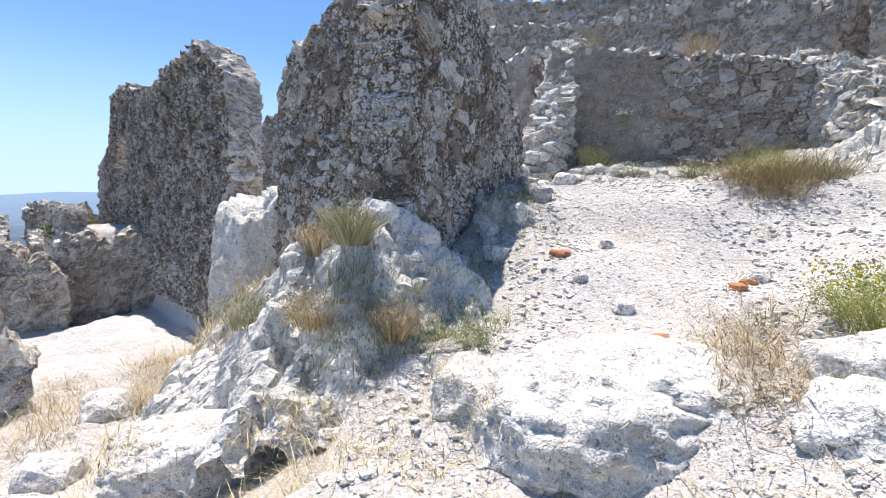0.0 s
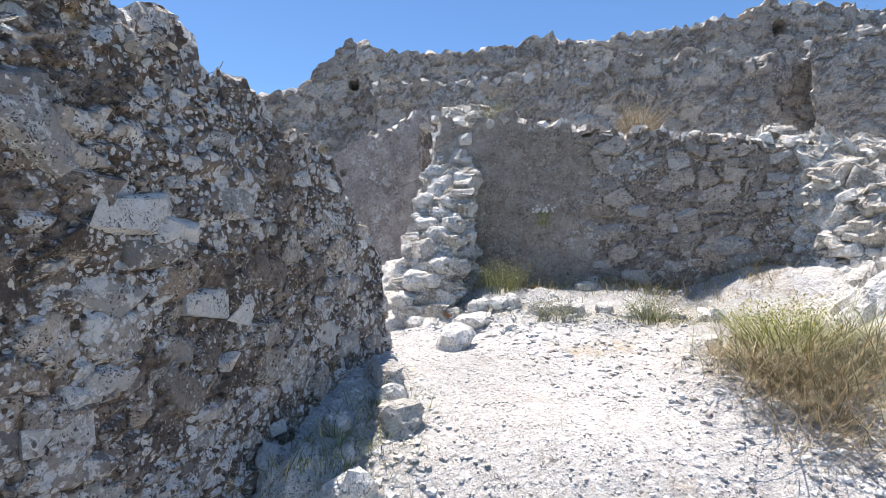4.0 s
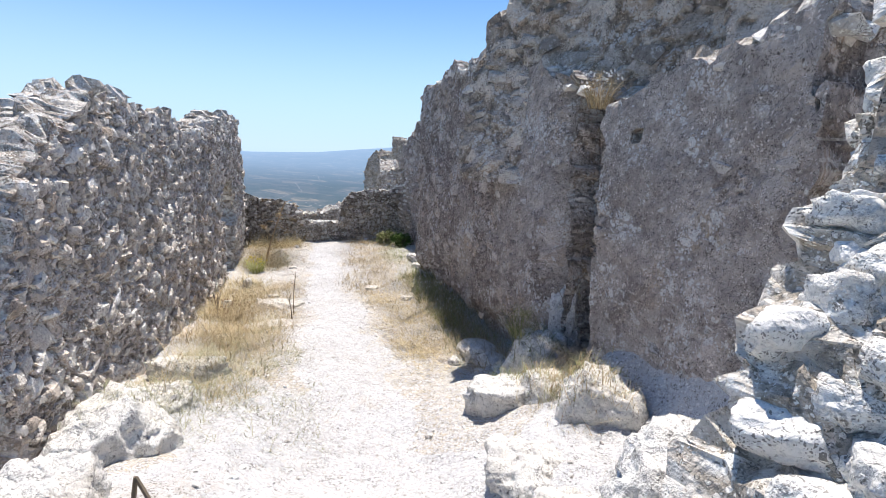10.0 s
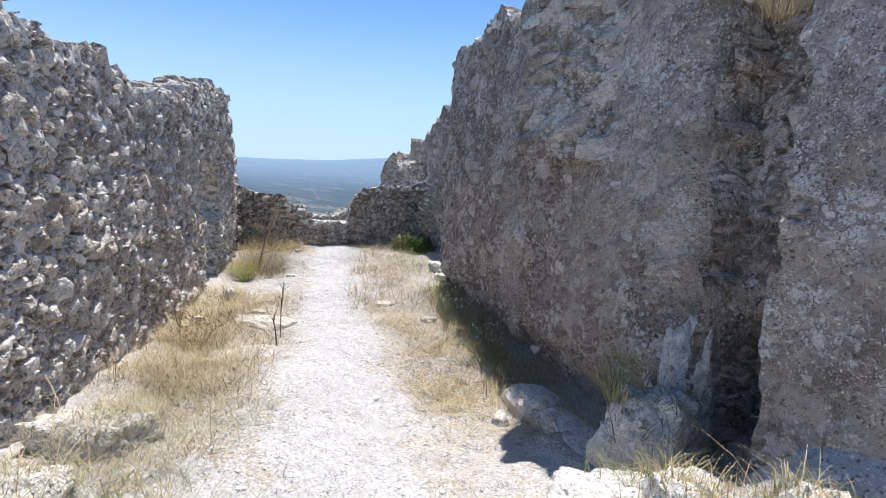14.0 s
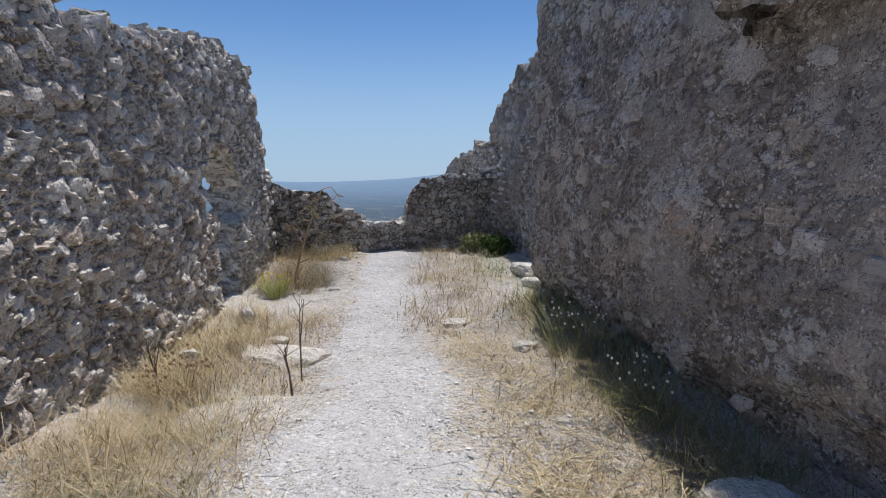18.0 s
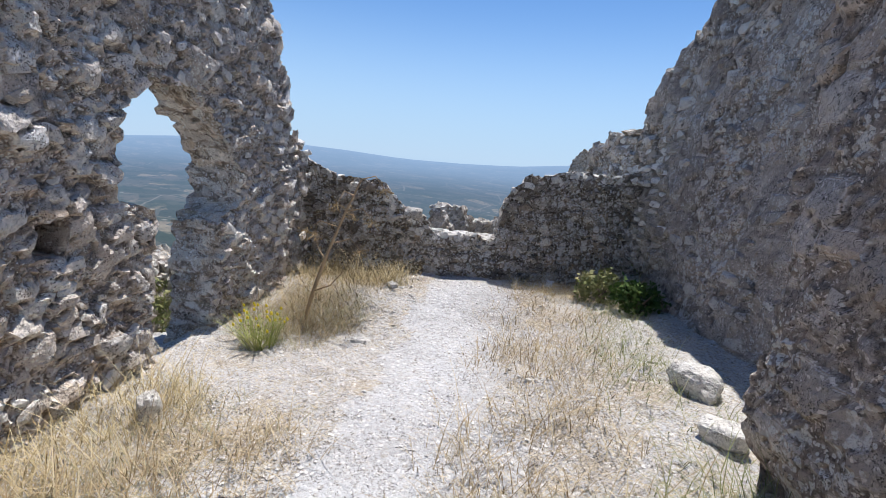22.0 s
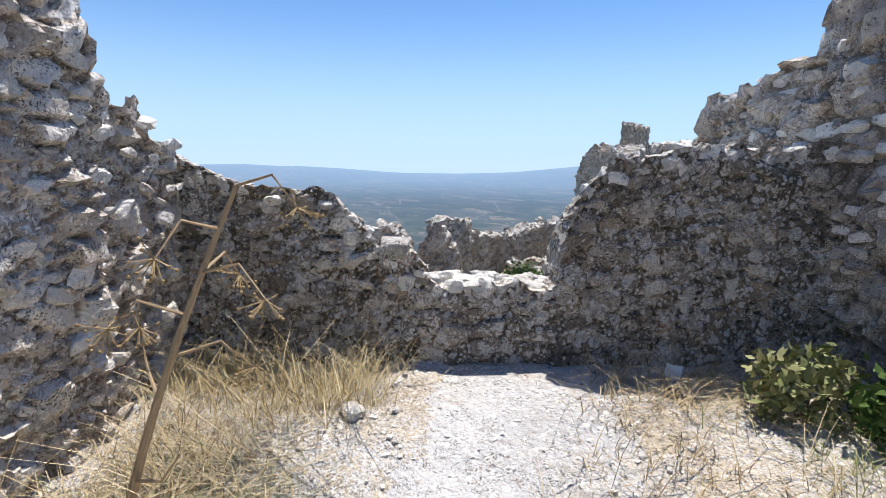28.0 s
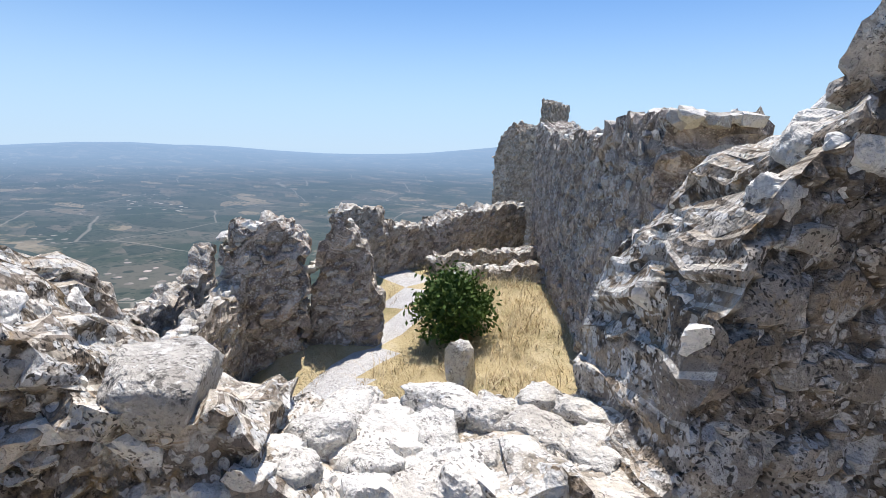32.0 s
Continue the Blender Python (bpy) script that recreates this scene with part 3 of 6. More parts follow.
def ground_material(straw=False):
    """Dusty gravel, browner in the forecourt; straw lies trampled into it on the verges."""
    n = Nodes("straw littered soil" if straw else "dusty limestone gravel", 0.95, 0.1)
    w = n.geo.outputs["Position"]
    grit = n.noise(110, 5, 0.8, w)
    lumps = n.noise(30, 7, 0.8, w)
    base = n.ramp(n.noise(1.1, 6, 0.65, w), [(0.3, (0.45, 0.438, 0.425)), (0.5, (0.535, 0.53, 0.525)), (0.7, (0.585, 0.584, 0.582))])
    axes = n.t.nodes.new("ShaderNodeSeparateXYZ")
    n.link(w, axes.inputs[0])
    brown = n.ramp(n.math("MULTIPLY", n.math("ADD", axes.outputs[1], 2.0), 0.1), [(0.55, 0.55), (0.95, 0.0)])
    base = n.mix(brown, base, n.mix(1.0, base, (0.98, 0.90, 0.79), "MULTIPLY"))
    soil = n.ramp(n.noise(0.9, 8, 0.75, w), [(0.52, 0.0), (0.60, 0.8)] if straw else [(0.56, 0.0), (0.64, 0.5)])
    base = n.mix(soil, base, n.mix(lumps, (0.36, 0.285, 0.20), (0.56, 0.48, 0.37)))
    for size in (22.0, 48.0):
        v = n.t.nodes.new("ShaderNodeTexVoronoi")
        v.inputs["Scale"].default_value = size
        n.link(n.mix(0.02, w, n.tint(50.0, 3.0, w), "ADD"), v.inputs["Vector"])
        sep = n.t.nodes.new("ShaderNodeSeparateColor")
        n.link(v.outputs["Color"], sep.inputs[0])
        peb = n.math("MULTIPLY", n.ramp(v.outputs["Distance"], [(0.30, 1.0), (0.36, 0.0)]), n.math("LESS_THAN", sep.outputs[0], 0.55))
        base = n.mix(n.math("MULTIPLY", peb, 0.85), base, n.ramp(sep.outputs[1], [(0.0, (0.42, 0.385, 0.34)), (0.5, (0.66, 0.63, 0.59)), (1.0, (0.80, 0.785, 0.76))]))
    base = n.mix(n.ramp(lumps, [(0.36, 0.6), (0.46, 0.0)]), base, (0.36, 0.335, 0.305))
    base = n.mix(n.ramp(n.noise(40, 3, 0.6, n.mix(1.0, w, (7.0, 3.0, 1.0), "ADD")), [(0.58, 0.0), (0.63, 0.7)]), base, (0.33, 0.302, 0.27))
    base = n.mix(n.ramp(n.noise(17, 5, 0.7, w), [(0.57, 0.0), (0.64, 0.4)]), base, (0.46, 0.425, 0.385))
    base = n.mix(n.ramp(grit, [(0.36, 0.65), (0.46, 0.0)]), base, (0.30, 0.278, 0.25))
    if straw:
        for sx, sy in ((9, 120), (120, 9), (30, 90)):
            line = n.ramp(n.noise(1.0, 3, 0.6, n.stretch(sx, sy, 30, n.mix(0.05, w, n.tint(6.0, 2.0, w), "ADD"))), [(0.58, 0.0), (0.63, 0.8)])
            base = n.mix(line, base, (0.56, 0.47, 0.32))
        base = n.mix(n.ramp(n.noise(60, 6, 0.8, w), [(0.40, 0.8), (0.48, 0.0)]), base, (0.15, 0.11, 0.065))
    base = n.flecks(base, w, (0.32, 0.28, 0.24), (0.68, 0.66, 0.63))
    first = n.bump(n.noise(26, 4, 0.5, w), 1.0, 0.022)
    n.bump(n.noise(100, 3, 0.5, w), 1.0, 0.005, first)
    return n.done(base)


def grassland_material():
    n = Nodes("dry grassy ground", 0.95, 0.1)
    w = n.geo.outputs["Position"]
    base = n.ramp(n.noise(1.4, 7, 0.75, w), [(0.3, (0.34, 0.27, 0.14)), (0.5, (0.48, 0.39, 0.22)), (0.7, (0.56, 0.48, 0.31))])
    base = n.mix(n.ramp(n.noise(0.6, 6, 0.7, w), [(0.52, 0.0), (0.62, 0.6)]), base, (0.24, 0.23, 0.11))
    base = n.mix(n.ramp(n.noise(40, 6, 0.8, w), [(0.36, 0.7), (0.48, 0.0)]), base, (0.20, 0.16, 0.09))
    n.bump(n.noise(24, 4, 0.5, w), 1.0, 0.03)
    return n.done(base)


def scrub_material():
    """Steep rocky slope with olive scrub."""
    n = Nodes("scrubby hillside", 0.95, 0.1)
    w = n.geo.outputs["Position"]
    base = n.ramp(n.noise(1.1, 7, 0.75, w), [(0.32, (0.20, 0.17, 0.11)), (0.5, (0.33, 0.29, 0.21)), (0.68, (0.48, 0.45, 0.39))])
    bush = n.ramp(n.voronoi(1.1, "F1", "Distance", n.mix(0.3, w, n.tint(3.0, 4.0, w), "ADD")), [(0.36, 0.9), (0.50, 0.0)])
    base = n.mix(bush, base, n.mix(n.noise(14, 6, 0.8, w), (0.035, 0.05, 0.02), (0.14, 0.155, 0.075)))
    n.bump(n.noise(6, 5, 0.5, w), 1.0, 0.12)
    return n.done(base)


def far_material():
    """Valley floor: olive groves, fields, villages; aerial haze is put in as a bluish glow growing with distance."""
    n = Nodes("valley land with haze", 1.0, 0.0)
    w = n.geo.outputs["Position"]
    flat = n.stretch(1, 1, 0, w)
    turned = n.mix(1.0, flat, n.mix(1.0, n.tint(0.004, 3.0, flat), (60.0, 60.0, 0.0), "MULTIPLY"), "ADD")
    v = n.t.nodes.new("ShaderNodeTexVoronoi")
    v.inputs["Scale"].default_value = 0.011
    n.link(n.stretch(1.0, 2.1, 0, turned), v.inputs["Vector"])
    sep = n.t.nodes.new("ShaderNodeSeparateColor")
    n.link(v.outputs["Color"], sep.inputs[0])
    base = n.ramp(sep.outputs[0], [(0.0, (0.050, 0.060, 0.040)), (0.4, (0.080, 0.088, 0.060)), (0.65, (0.115, 0.11, 0.08)), (0.86, (0.155, 0.135, 0.10)), (0.97, (0.32, 0.26, 0.17))])
    woods = n.ramp(n.noise(0.004, 7, 0.7, flat), [(0.50, 0.0), (0.56, 0.9)])
    base = n.mix(woods, base, (0.04, 0.058, 0.03))
    grove = n.ramp(sep.outputs[1], [(0.35, 1.0), (0.4, 0.25)])
    trees = n.ramp(n.voronoi(0.11, "F1", "Distance", flat, 0.6), [(0.30, 0.85), (0.36, 0.0)])
    base = n.mix(n.math("MULTIPLY", trees, grove), base, (0.026, 0.038, 0.020))
    big = n.ramp(n.voronoi(0.035, "F1", "Distance", flat), [(0.20, 0.9), (0.25, 0.0)])
    base = n.mix(big, base, (0.024, 0.036, 0.019))
    roads = n.ramp(n.voronoi(0.0032, "DISTANCE_TO_EDGE", "Distance", turned), [(0.003, 0.6), (0.006, 0.0)])
    base = n.mix(roads, base, (0.40, 0.36, 0.30))
    homes = n.voronoi(0.055, "F1", "Color", flat)
    near_home = n.ramp(n.voronoi(0.055, "F1", "Distance", flat), [(0.26, 1.0), (0.30, 0.0)])
    town = n.math("MULTIPLY", n.math("MULTIPLY", near_home, n.ramp(homes, [(0.50, 0.0), (0.52, 1.0)])), n.ramp(n.noise(0.0022, 5, 0.7, n.stretch(0.7, 1.6, 0, w)), [(0.56, 0.0), (0.62, 0.95)]))
    base = n.mix(town, base, n.mix(sep.outputs[2], (0.60, 0.50, 0.44), (0.72, 0.68, 0.62)))
    n.link(base, n.b.inputs["Base Color"])
    # haze put into the material: blue emission mixed in by distance from the origin
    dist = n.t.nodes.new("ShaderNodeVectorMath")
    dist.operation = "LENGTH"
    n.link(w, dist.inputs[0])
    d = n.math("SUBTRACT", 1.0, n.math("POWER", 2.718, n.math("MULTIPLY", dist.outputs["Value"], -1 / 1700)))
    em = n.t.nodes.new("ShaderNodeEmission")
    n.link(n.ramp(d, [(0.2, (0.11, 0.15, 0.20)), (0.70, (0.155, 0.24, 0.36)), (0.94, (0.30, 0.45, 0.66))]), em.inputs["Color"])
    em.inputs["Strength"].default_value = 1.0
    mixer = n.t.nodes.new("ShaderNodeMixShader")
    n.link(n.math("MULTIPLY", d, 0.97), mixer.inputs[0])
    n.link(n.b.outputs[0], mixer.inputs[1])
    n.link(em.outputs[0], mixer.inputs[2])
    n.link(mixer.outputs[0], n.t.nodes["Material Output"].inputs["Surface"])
    return n.mat


build_ground()



# ---- ruined walls ----
def hull_stone(seed, sx, sy, sz):
    """A chipped stone: the hull of jittered points, unit size before scaling."""
    rng = random.Random(seed)
    bm = bmesh.new()
    for k in range(17):
        v = Vector((rng.uniform(-1, 1), rng.uniform(-1, 1), rng.uniform(-1, 1)))
        m = max(abs(c) for c in v)
        v = v / m * rng.uniform(0.62, 1.0)
        v = v.lerp(v.normalized() * rng.uniform(0.75, 1.0), 0.5)
        bm.verts.new((v.x * sx, v.y * sy, v.z * sz))
    res = bmesh.ops.convex_hull(bm, input=bm.verts[:])
    bmesh.ops.delete(bm, geom=[g for g in res["geom_interior"] if isinstance(g, bmesh.types.BMVert)], context="VERTS")
    bmesh.ops.triangulate(bm, faces=bm.faces[:])
    verts = np.array([v.co[:] for v in bm.verts])
    bm.verts.index_update()
    faces = np.array([[v.index for v in f.verts] for f in bm.faces])
    bm.free()
    return verts, faces


SPHERES = {}


def sphere_dirs(detail):
    if detail not in SPHERES:
        bm = bmesh.new()
        bmesh.ops.create_icosphere(bm, subdivisions=detail, radius=1.0)
        bm.verts.index_update()
        SPHERES[detail] = (np.array([q.co[:] for q in bm.verts]), np.array([[q.index for q in p.verts] for p in bm.faces]))
        bm.free()
    return SPHERES[detail]


def broken_block(u, seed, planes=15, box=0.8):
    """Points on a block cut by random planes, along unit directions u."""
    rng = np.random.default_rng(seed + 500)
    nrm = rng.normal(0, 1, (planes, 3))
    nrm /= np.linalg.norm(nrm, axis=1)[:, None]
    six = np.concatenate([np.eye(3), -np.eye(3)]) + rng.normal(0, 0.16, (6, 3))
    six /= np.linalg.norm(six, axis=1)[:, None]
    nrm = np.concatenate([six, nrm])
    off = np.concatenate([box * rng.uniform(0.85, 1.1, 6), rng.uniform(0.86, 1.15, planes)])
    dots = u @ nrm.T
    r = np.where(dots > 0.05, off / np.maximum(dots, 0.05), 9.0).min(1)
    return u * r[:, None]


def rough_stone(seed):
    """A finer broken stone for wall tops that are passed close by."""
    u, f = sphere_dirs(4)
    v = broken_block(u, seed) * 0.5
    g = v + seed * 3.3
    r = 1 + 0.06 * fbm(g, 0.4, 3, seed) + 0.05 * fbm(g, 0.2, 2, seed + 5, True) + 0.03 * fbm(g, 0.07, 2, seed + 6, True)
    return v * r[:, None], f


STONES = [hull_stone(100 + k, 0.5, 0.5, 0.5) for k in range(16)]
PLAIN = len(STONES)
STONES += [rough_stone(k) for k in range(9)]
STONE_MESH = {}


def stone_mesh(k, mat, name="stone"):
    key = (k, mat.name, name)
    if key not in STONE_MESH:
        me = bpy.data.meshes.new(name)
        v, f = STONES[k]
        me.from_pydata(v.tolist(), [], f.tolist())
        me.materials.append(mat)
        STONE_MESH[key] = me
    return STONE_MESH[key]


def lay_stones(items, mat, bulk_mat, parent, count=260, label="", name="stone"):
    """items: (matrix, shape). The first ones become objects, the rest one joined part."""
    for m, k in items[:count]:
        ob = new(name, stone_mesh(k, mat, name))
        ob.parent = parent
        ob.matrix_basis = m
    rest = items[count:]
    if rest:
        vs, fs, base = [], [], 0
        for m, k in rest:
            v, f = STONES[k if k < PLAIN else k - PLAIN]
            a = np.array(m)
            vs.append(v @ a[:3, :3].T + a[:3, 3])
            fs.append(f + base)
            base += len(v)
        ob = mesh_object("rubble", np.concatenate(vs), np.concatenate(fs), bulk_mat, parent)
        tagged(ob, label, kind="stuff")


class Wall:
    """A ruined wall: a ragged slab along a line, rough on all faces, with its stones set into it."""

    def __init__(self, name, start, way, span, thick, base, top, mat, label, step=0.055, rough=0.03, bulge=0.06, holes=(), seed=1, side=1, lean=0.0, category="wall", relief=0.018, cell=0.16, fall=0.0, crown=1.0, turned=0.0, even=2, ragged=1.0, share=0.45, flat=1.4, plaster=None, foot=None, setback=None, outer=None):
        u = Vector(way).normalized()
        self.u = np.array((u.x, u.y, 0.0))
        # the visible face looks to the right of the way (side 1) or to the left (side -1)
        self.n = np.array((u.y, -u.x, 0.0)) * side
        self.a = np.array((start[0], start[1], 0.0))
        self.side, self.thick, self.span, self.top, self.base, self.seed, self.holes = side, thick, span, top, base, seed, holes
        self.ragged, self.share, self.flat, self.plaster, self.foot, self.setback, self.outer = ragged, share, flat, plaster, foot, setback, outer
        self.step, self.fall, self.crown, self.turned, self.even = step, fall, crown, turned, even
        s = np.arange(span[0], span[1] + step / 2, step)
        zmax = max(p[1] for p in top) + 0.12
        zmin = min(p[1] for p in base)
        z = np.arange(zmin, zmax + step, step)
        S, Z = np.meshgrid(s, z)
        mask = self.inside((S[:-1, :-1] + step / 2), (Z[:-1, :-1] + step / 2))
        self.build(name, S, Z, mask, mat, rough, bulge, relief, cell)
        tagged(self.ob, label, category, kind="structure")

    def slope(self, s):
        """How steeply the top falls towards the back."""
        return profile(self.fall, s) if isinstance(self.fall, tuple) else self.fall + 0 * np.asarray(s, float)

    def rag(self, S, Z):
        p = np.stack([S.ravel(), Z.ravel(), np.full(S.size, self.seed * 3.7)], 1)
        _, _, r = cells(p, 0.17, self.seed)
        return self.ragged * (0.09 * (r - 0.5) + 0.05 * fbm(p, 0.4, 3, self.seed)).reshape(S.shape)

    def inside(self, S, Z):
        r = self.rag(S, Z)
        t = profile(self.top, S.ravel()).reshape(S.shape)
        b = profile(self.base, S.ravel()).reshape(S.shape)
        ok = (Z < t + r) & (Z > b)
        ok &= (S > self.span[0] + 0.06 + r) & (S < self.span[1] - 0.06 + r)
        for h in self.holes:
            if h[0] == "through":
                lo, hi = profile(h[1], Z.ravel()).reshape(S.shape), profile(h[2], Z.ravel()).reshape(S.shape)
                z0, z1 = h[1][0][0], h[1][-1][0]
                ok &= ~((S + r * 0.5 > lo) & (S + r * 0.5 < hi) & (Z > z0) & (Z < z1 + r * 0.4))
        return ok

    def build(self, name, S, Z, mask, mat, rough, bulge, relief, cell):
        rows, cols = S.shape
        layers = max(4, int(round(self.thick / 0.06)) + 1)
        depth = np.linspace(0, self.thick, layers)
        last = layers - 1
        node = np.arange(rows * cols).reshape(rows, cols)
        n00, n01, n11, n10 = node[:-1, :-1], node[:-1, 1:], node[1:, 1:], node[1:, :-1]
        pad = np.zeros((rows + 1, cols + 1), bool)
        pad[1:rows, 1:cols] = mask
        low = np.arange(rows - 1)[:, None] > 0
        edges = [(n10[m], n11[m]) for m in (mask & ~pad[2:, 1:-1],)] + [(n01[m], n00[m]) for m in (mask & ~pad[:-2, 1:-1] & low,)]
        edges += [(n11[m], n01[m]) for m in (mask & ~pad[1:-1, 2:],)] + [(n00[m], n10[m]) for m in (mask & ~pad[1:-1, :-2],)]
        quads = np.stack([n00[mask], n01[mask], n11[mask], n10[mask]], 1)
        used = np.unique(quads)
        rim = np.unique(np.concatenate([np.concatenate(e) for e in edges]))
        face_id, rim_id = np.full(rows * cols, -1), np.full(rows * cols, -1)
        face_id[used], rim_id[rim] = np.arange(len(used)), np.arange(len(rim))

        def vid(d, k):
            if d == 0:
                return face_id[k]
            if d == last:
                return face_id[k] + len(used)
            return 2 * len(used) + (d - 1) * len(rim) + rim_id[k]

        # round the stepped outline
        s, z = S.ravel().copy(), Z.ravel().copy()
        ea, eb = np.concatenate([e[0] for e in edges]), np.concatenate([e[1] for e in edges])
        times = np.bincount(ea, minlength=len(s)) + np.bincount(eb, minlength=len(s))
        keys = times >= 2
        for _ in range(self.even):
            for c in (s, z):
                total = np.bincount(ea, c[eb], len(s)) + np.bincount(eb, c[ea], len(s))
                c[keys] = 0.45 * c[keys] + 0.55 * total[keys] / times[keys]
        faces = [vid(0, quads), vid(last, quads)[:, [1, 0, 3, 2]]]
        top_from = sum(len(f) for f in faces)
        for a, b in edges:
            faces += [np.stack([vid(d, a), vid(d, b), vid(d + 1, b), vid(d + 1, a)], 1) for d in range(last)]
        top_count = len(edges[0][0]) * last
        faces = np.concatenate(faces)
        if self.side < 0:
            faces = faces[:, ::-1]
        v = np.concatenate([np.stack([s[used], z[used], 0 * s[used] + depth[d]], 1) for d in (0, last)] + [np.stack([s[rim], z[rim], 0 * s[rim] + depth[d]], 1) for d in range(1, last)])
        w = self.world(v[:, 0], v[:, 1], -v[:, 2])
        g = v + self.seed * 11.3
        front = np.zeros(len(v))
        front[:len(used)], front[len(used):2 * len(used)] = 1.0, -1.0
        # stones: relief on the visible face, shifted blocks on broken ends, tops and the back
        nf = len(used)
        rise, edge, tone = np.zeros(len(v)), np.zeros(len(v)), np.zeros(len(v))
        rise[:nf], edge[:nf], tone[:nf] = rubble(v[:nf, 0], v[:nf, 1], self.seed, cell, self.share, self.flat)
        cover = np.zeros(len(v))
        if self.plaster is not None:
            cover[:nf] = self.plaster(v[:nf, 0], v[:nf, 1], fbm(g[:nf], 0.7, 4, self.seed + 3))
        d1, d2, rnd = cells(g[nf:] * (1, 1.4, 1), cell * 0.8, self.seed + 5)
        edge[nf:], tone[nf:] = smooth(0.02, 0.22, d2 - d1), (rnd * 7.7) % 1
        for c, k in ((0, 3.1), (1, 5.7), (2, 9.3)):
            w[nf:] += (relief * 1.5 * (((rnd * k * 7) % 1) - 0.5) * edge[nf:])[:, None] * (self.u, (0, 0, 1.0), self.n)[c]
        rise[nf:2 * nf], edge[nf:2 * nf], tone[nf:2 * nf] = rubble(v[nf:2 * nf, 0], v[nf:2 * nf, 1], self.seed + 4, cell, self.share, self.flat)
        push = front * (np.where(front != 0, relief * rise * (1 - 0.85 * cover), 0) + bulge * fbm(g, 1.3, 2, self.seed + 9))
        # the first end may round off into the wall, the foot may be worn back, a stretch may stand back
        push = push - np.where(front > 0, self.turned * (1 - smooth(0.0, 0.55, v[:, 0] - self.span[0])) ** 2, 0)
        if self.foot:
            push = push - np.where(front > 0, self.foot[2] * (1 - smooth(self.foot[0], self.foot[1], v[:, 1] + 0.22 * fbm(g, 0.5, 3, self.seed + 44))), 0)
        if self.setback:
            push = push - np.where(front > 0, self.setback[1] * smooth(self.setback[0] - 0.03, self.setback[0] + 0.03, v[:, 0]), 0)
        for _, s0, s1, z0, z1, deep in [h for h in self.holes if h[0] == "pit"]:
            inner = (v[:, 0] > s0) & (v[:, 0] < s1) & (v[:, 1] > z0) & (v[:, 1] < z1) & (front > 0)
            push = np.where(inner, -deep, push)
        w = w + push[:, None] * self.n
        # tops and broken ends are uneven across the wall's depth too
        crown = smooth(0.22, 0.0, profile(self.top, v[:, 0]) - v[:, 1])
        q = np.stack([v[:, 0], v[:, 2], np.full(len(v), self.seed * 5.1)], 1)
        _, _, step_up, _, _ = cells2(v[:, 0], v[:, 2], 0.15, self.seed + 31)
        w[:, 2] += self.crown * crown * (0.13 * (step_up - 0.5) + 0.06 * fbm(q, 0.3, 2, self.seed + 33))
        w[:, 2] -= crown * self.slope(v[:, 0]) * v[:, 2]
        for c in range(3):
            w[:, c] += rough * (fbm(g, 0.22, 3, self.seed + 20 + c) + 0.55 * fbm(g, 0.085, 2, self.seed + 25 + c))
        if self.step < 0.03:
            w += (0.011 * fbm(g, 0.07, 2, self.seed + 52, True))[:, None] * np.where(front[:, None] != 0, front[:, None] * self.n, (0, 0, 1.0))
        self.ob = mesh_object(name, w, faces, mat)
        # top faces in a paler bleached masonry, with sunlight put into the colour
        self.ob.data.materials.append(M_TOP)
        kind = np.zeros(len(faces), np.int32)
        # a back face may get darker masonry, its shade put into the colour
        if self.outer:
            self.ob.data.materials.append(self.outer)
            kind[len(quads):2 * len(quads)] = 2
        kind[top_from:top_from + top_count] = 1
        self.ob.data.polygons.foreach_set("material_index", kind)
        for key, val in (("stone_tone", tone), ("joint", (1 - edge) * (1 - cover)), ("plaster", cover)):
            self.ob.data.attributes.new(key, "FLOAT", "POINT").data.foreach_set("value", val.astype(np.float32))

    def world(self, s, z, out):
        s, z, out = np.asarray(s, float), np.asarray(z, float), np.asarray(out, float)
        return self.a + s[:, None] * self.u + out[:, None] * self.n + z[:, None] * np.array((0, 0, 1.0))

    def bulge_at(self, s, z, bulge):
        g = np.stack([s, z, 0 * s], 1) + self.seed * 11.3
        return bulge * fbm(g, 1.3, 2, self.seed + 9)

    def face_stones(self, spacing, size, mat, bulk, bulge=0.06, proud=0.4, fill=1.0, s_range=None, order_at=None, flat=0.6, tilt=14, count=240, fine=False, label="rubble stones bedded in the wall"):
        """Stones in loose courses on the visible face."""
        rng = random.Random(self.seed * 77)
        s0, s1 = s_range or self.span
        items = []
        z = min(p[1] for p in self.base)
        zmax = max(p[1] for p in self.top)
        row = 0
        while z < zmax:
            s = s0 + rng.random() * spacing
            while s < s1:
                ss, zz = s + rng.uniform(-0.25, 0.25) * spacing, z + rng.uniform(-0.22, 0.22) * spacing
                k = rng.uniform(size[0], size[1]) * (1.35 if rng.random() < 0.12 else 1.0)
                if rng.random() < fill:
                    items.append((ss, zz, k, rng.random(), rng.randrange(PLAIN, len(STONES)) if fine else rng.randrange(PLAIN), rng.uniform(-tilt, tilt), rng.uniform(0, 360)))
                s += spacing * rng.uniform(0.8, 1.25)
            z += spacing * rng.uniform(0.72, 0.9)
            row += 1
        if not items:
            return
        S, Z = np.array([[i[0] for i in items]]), np.array([[i[1] for i in items]])
        K = np.array([[i[2] for i in items]])
        ok = self.inside(S, Z) & self.inside(S + K * 0.45, Z + K * 0.3) & self.inside(S - K * 0.45, Z + K * 0.3)
        pits = [h for h in self.holes if h[0] == "pit"]
        out = self.bulge_at(S[0], Z[0], bulge)
        made = []
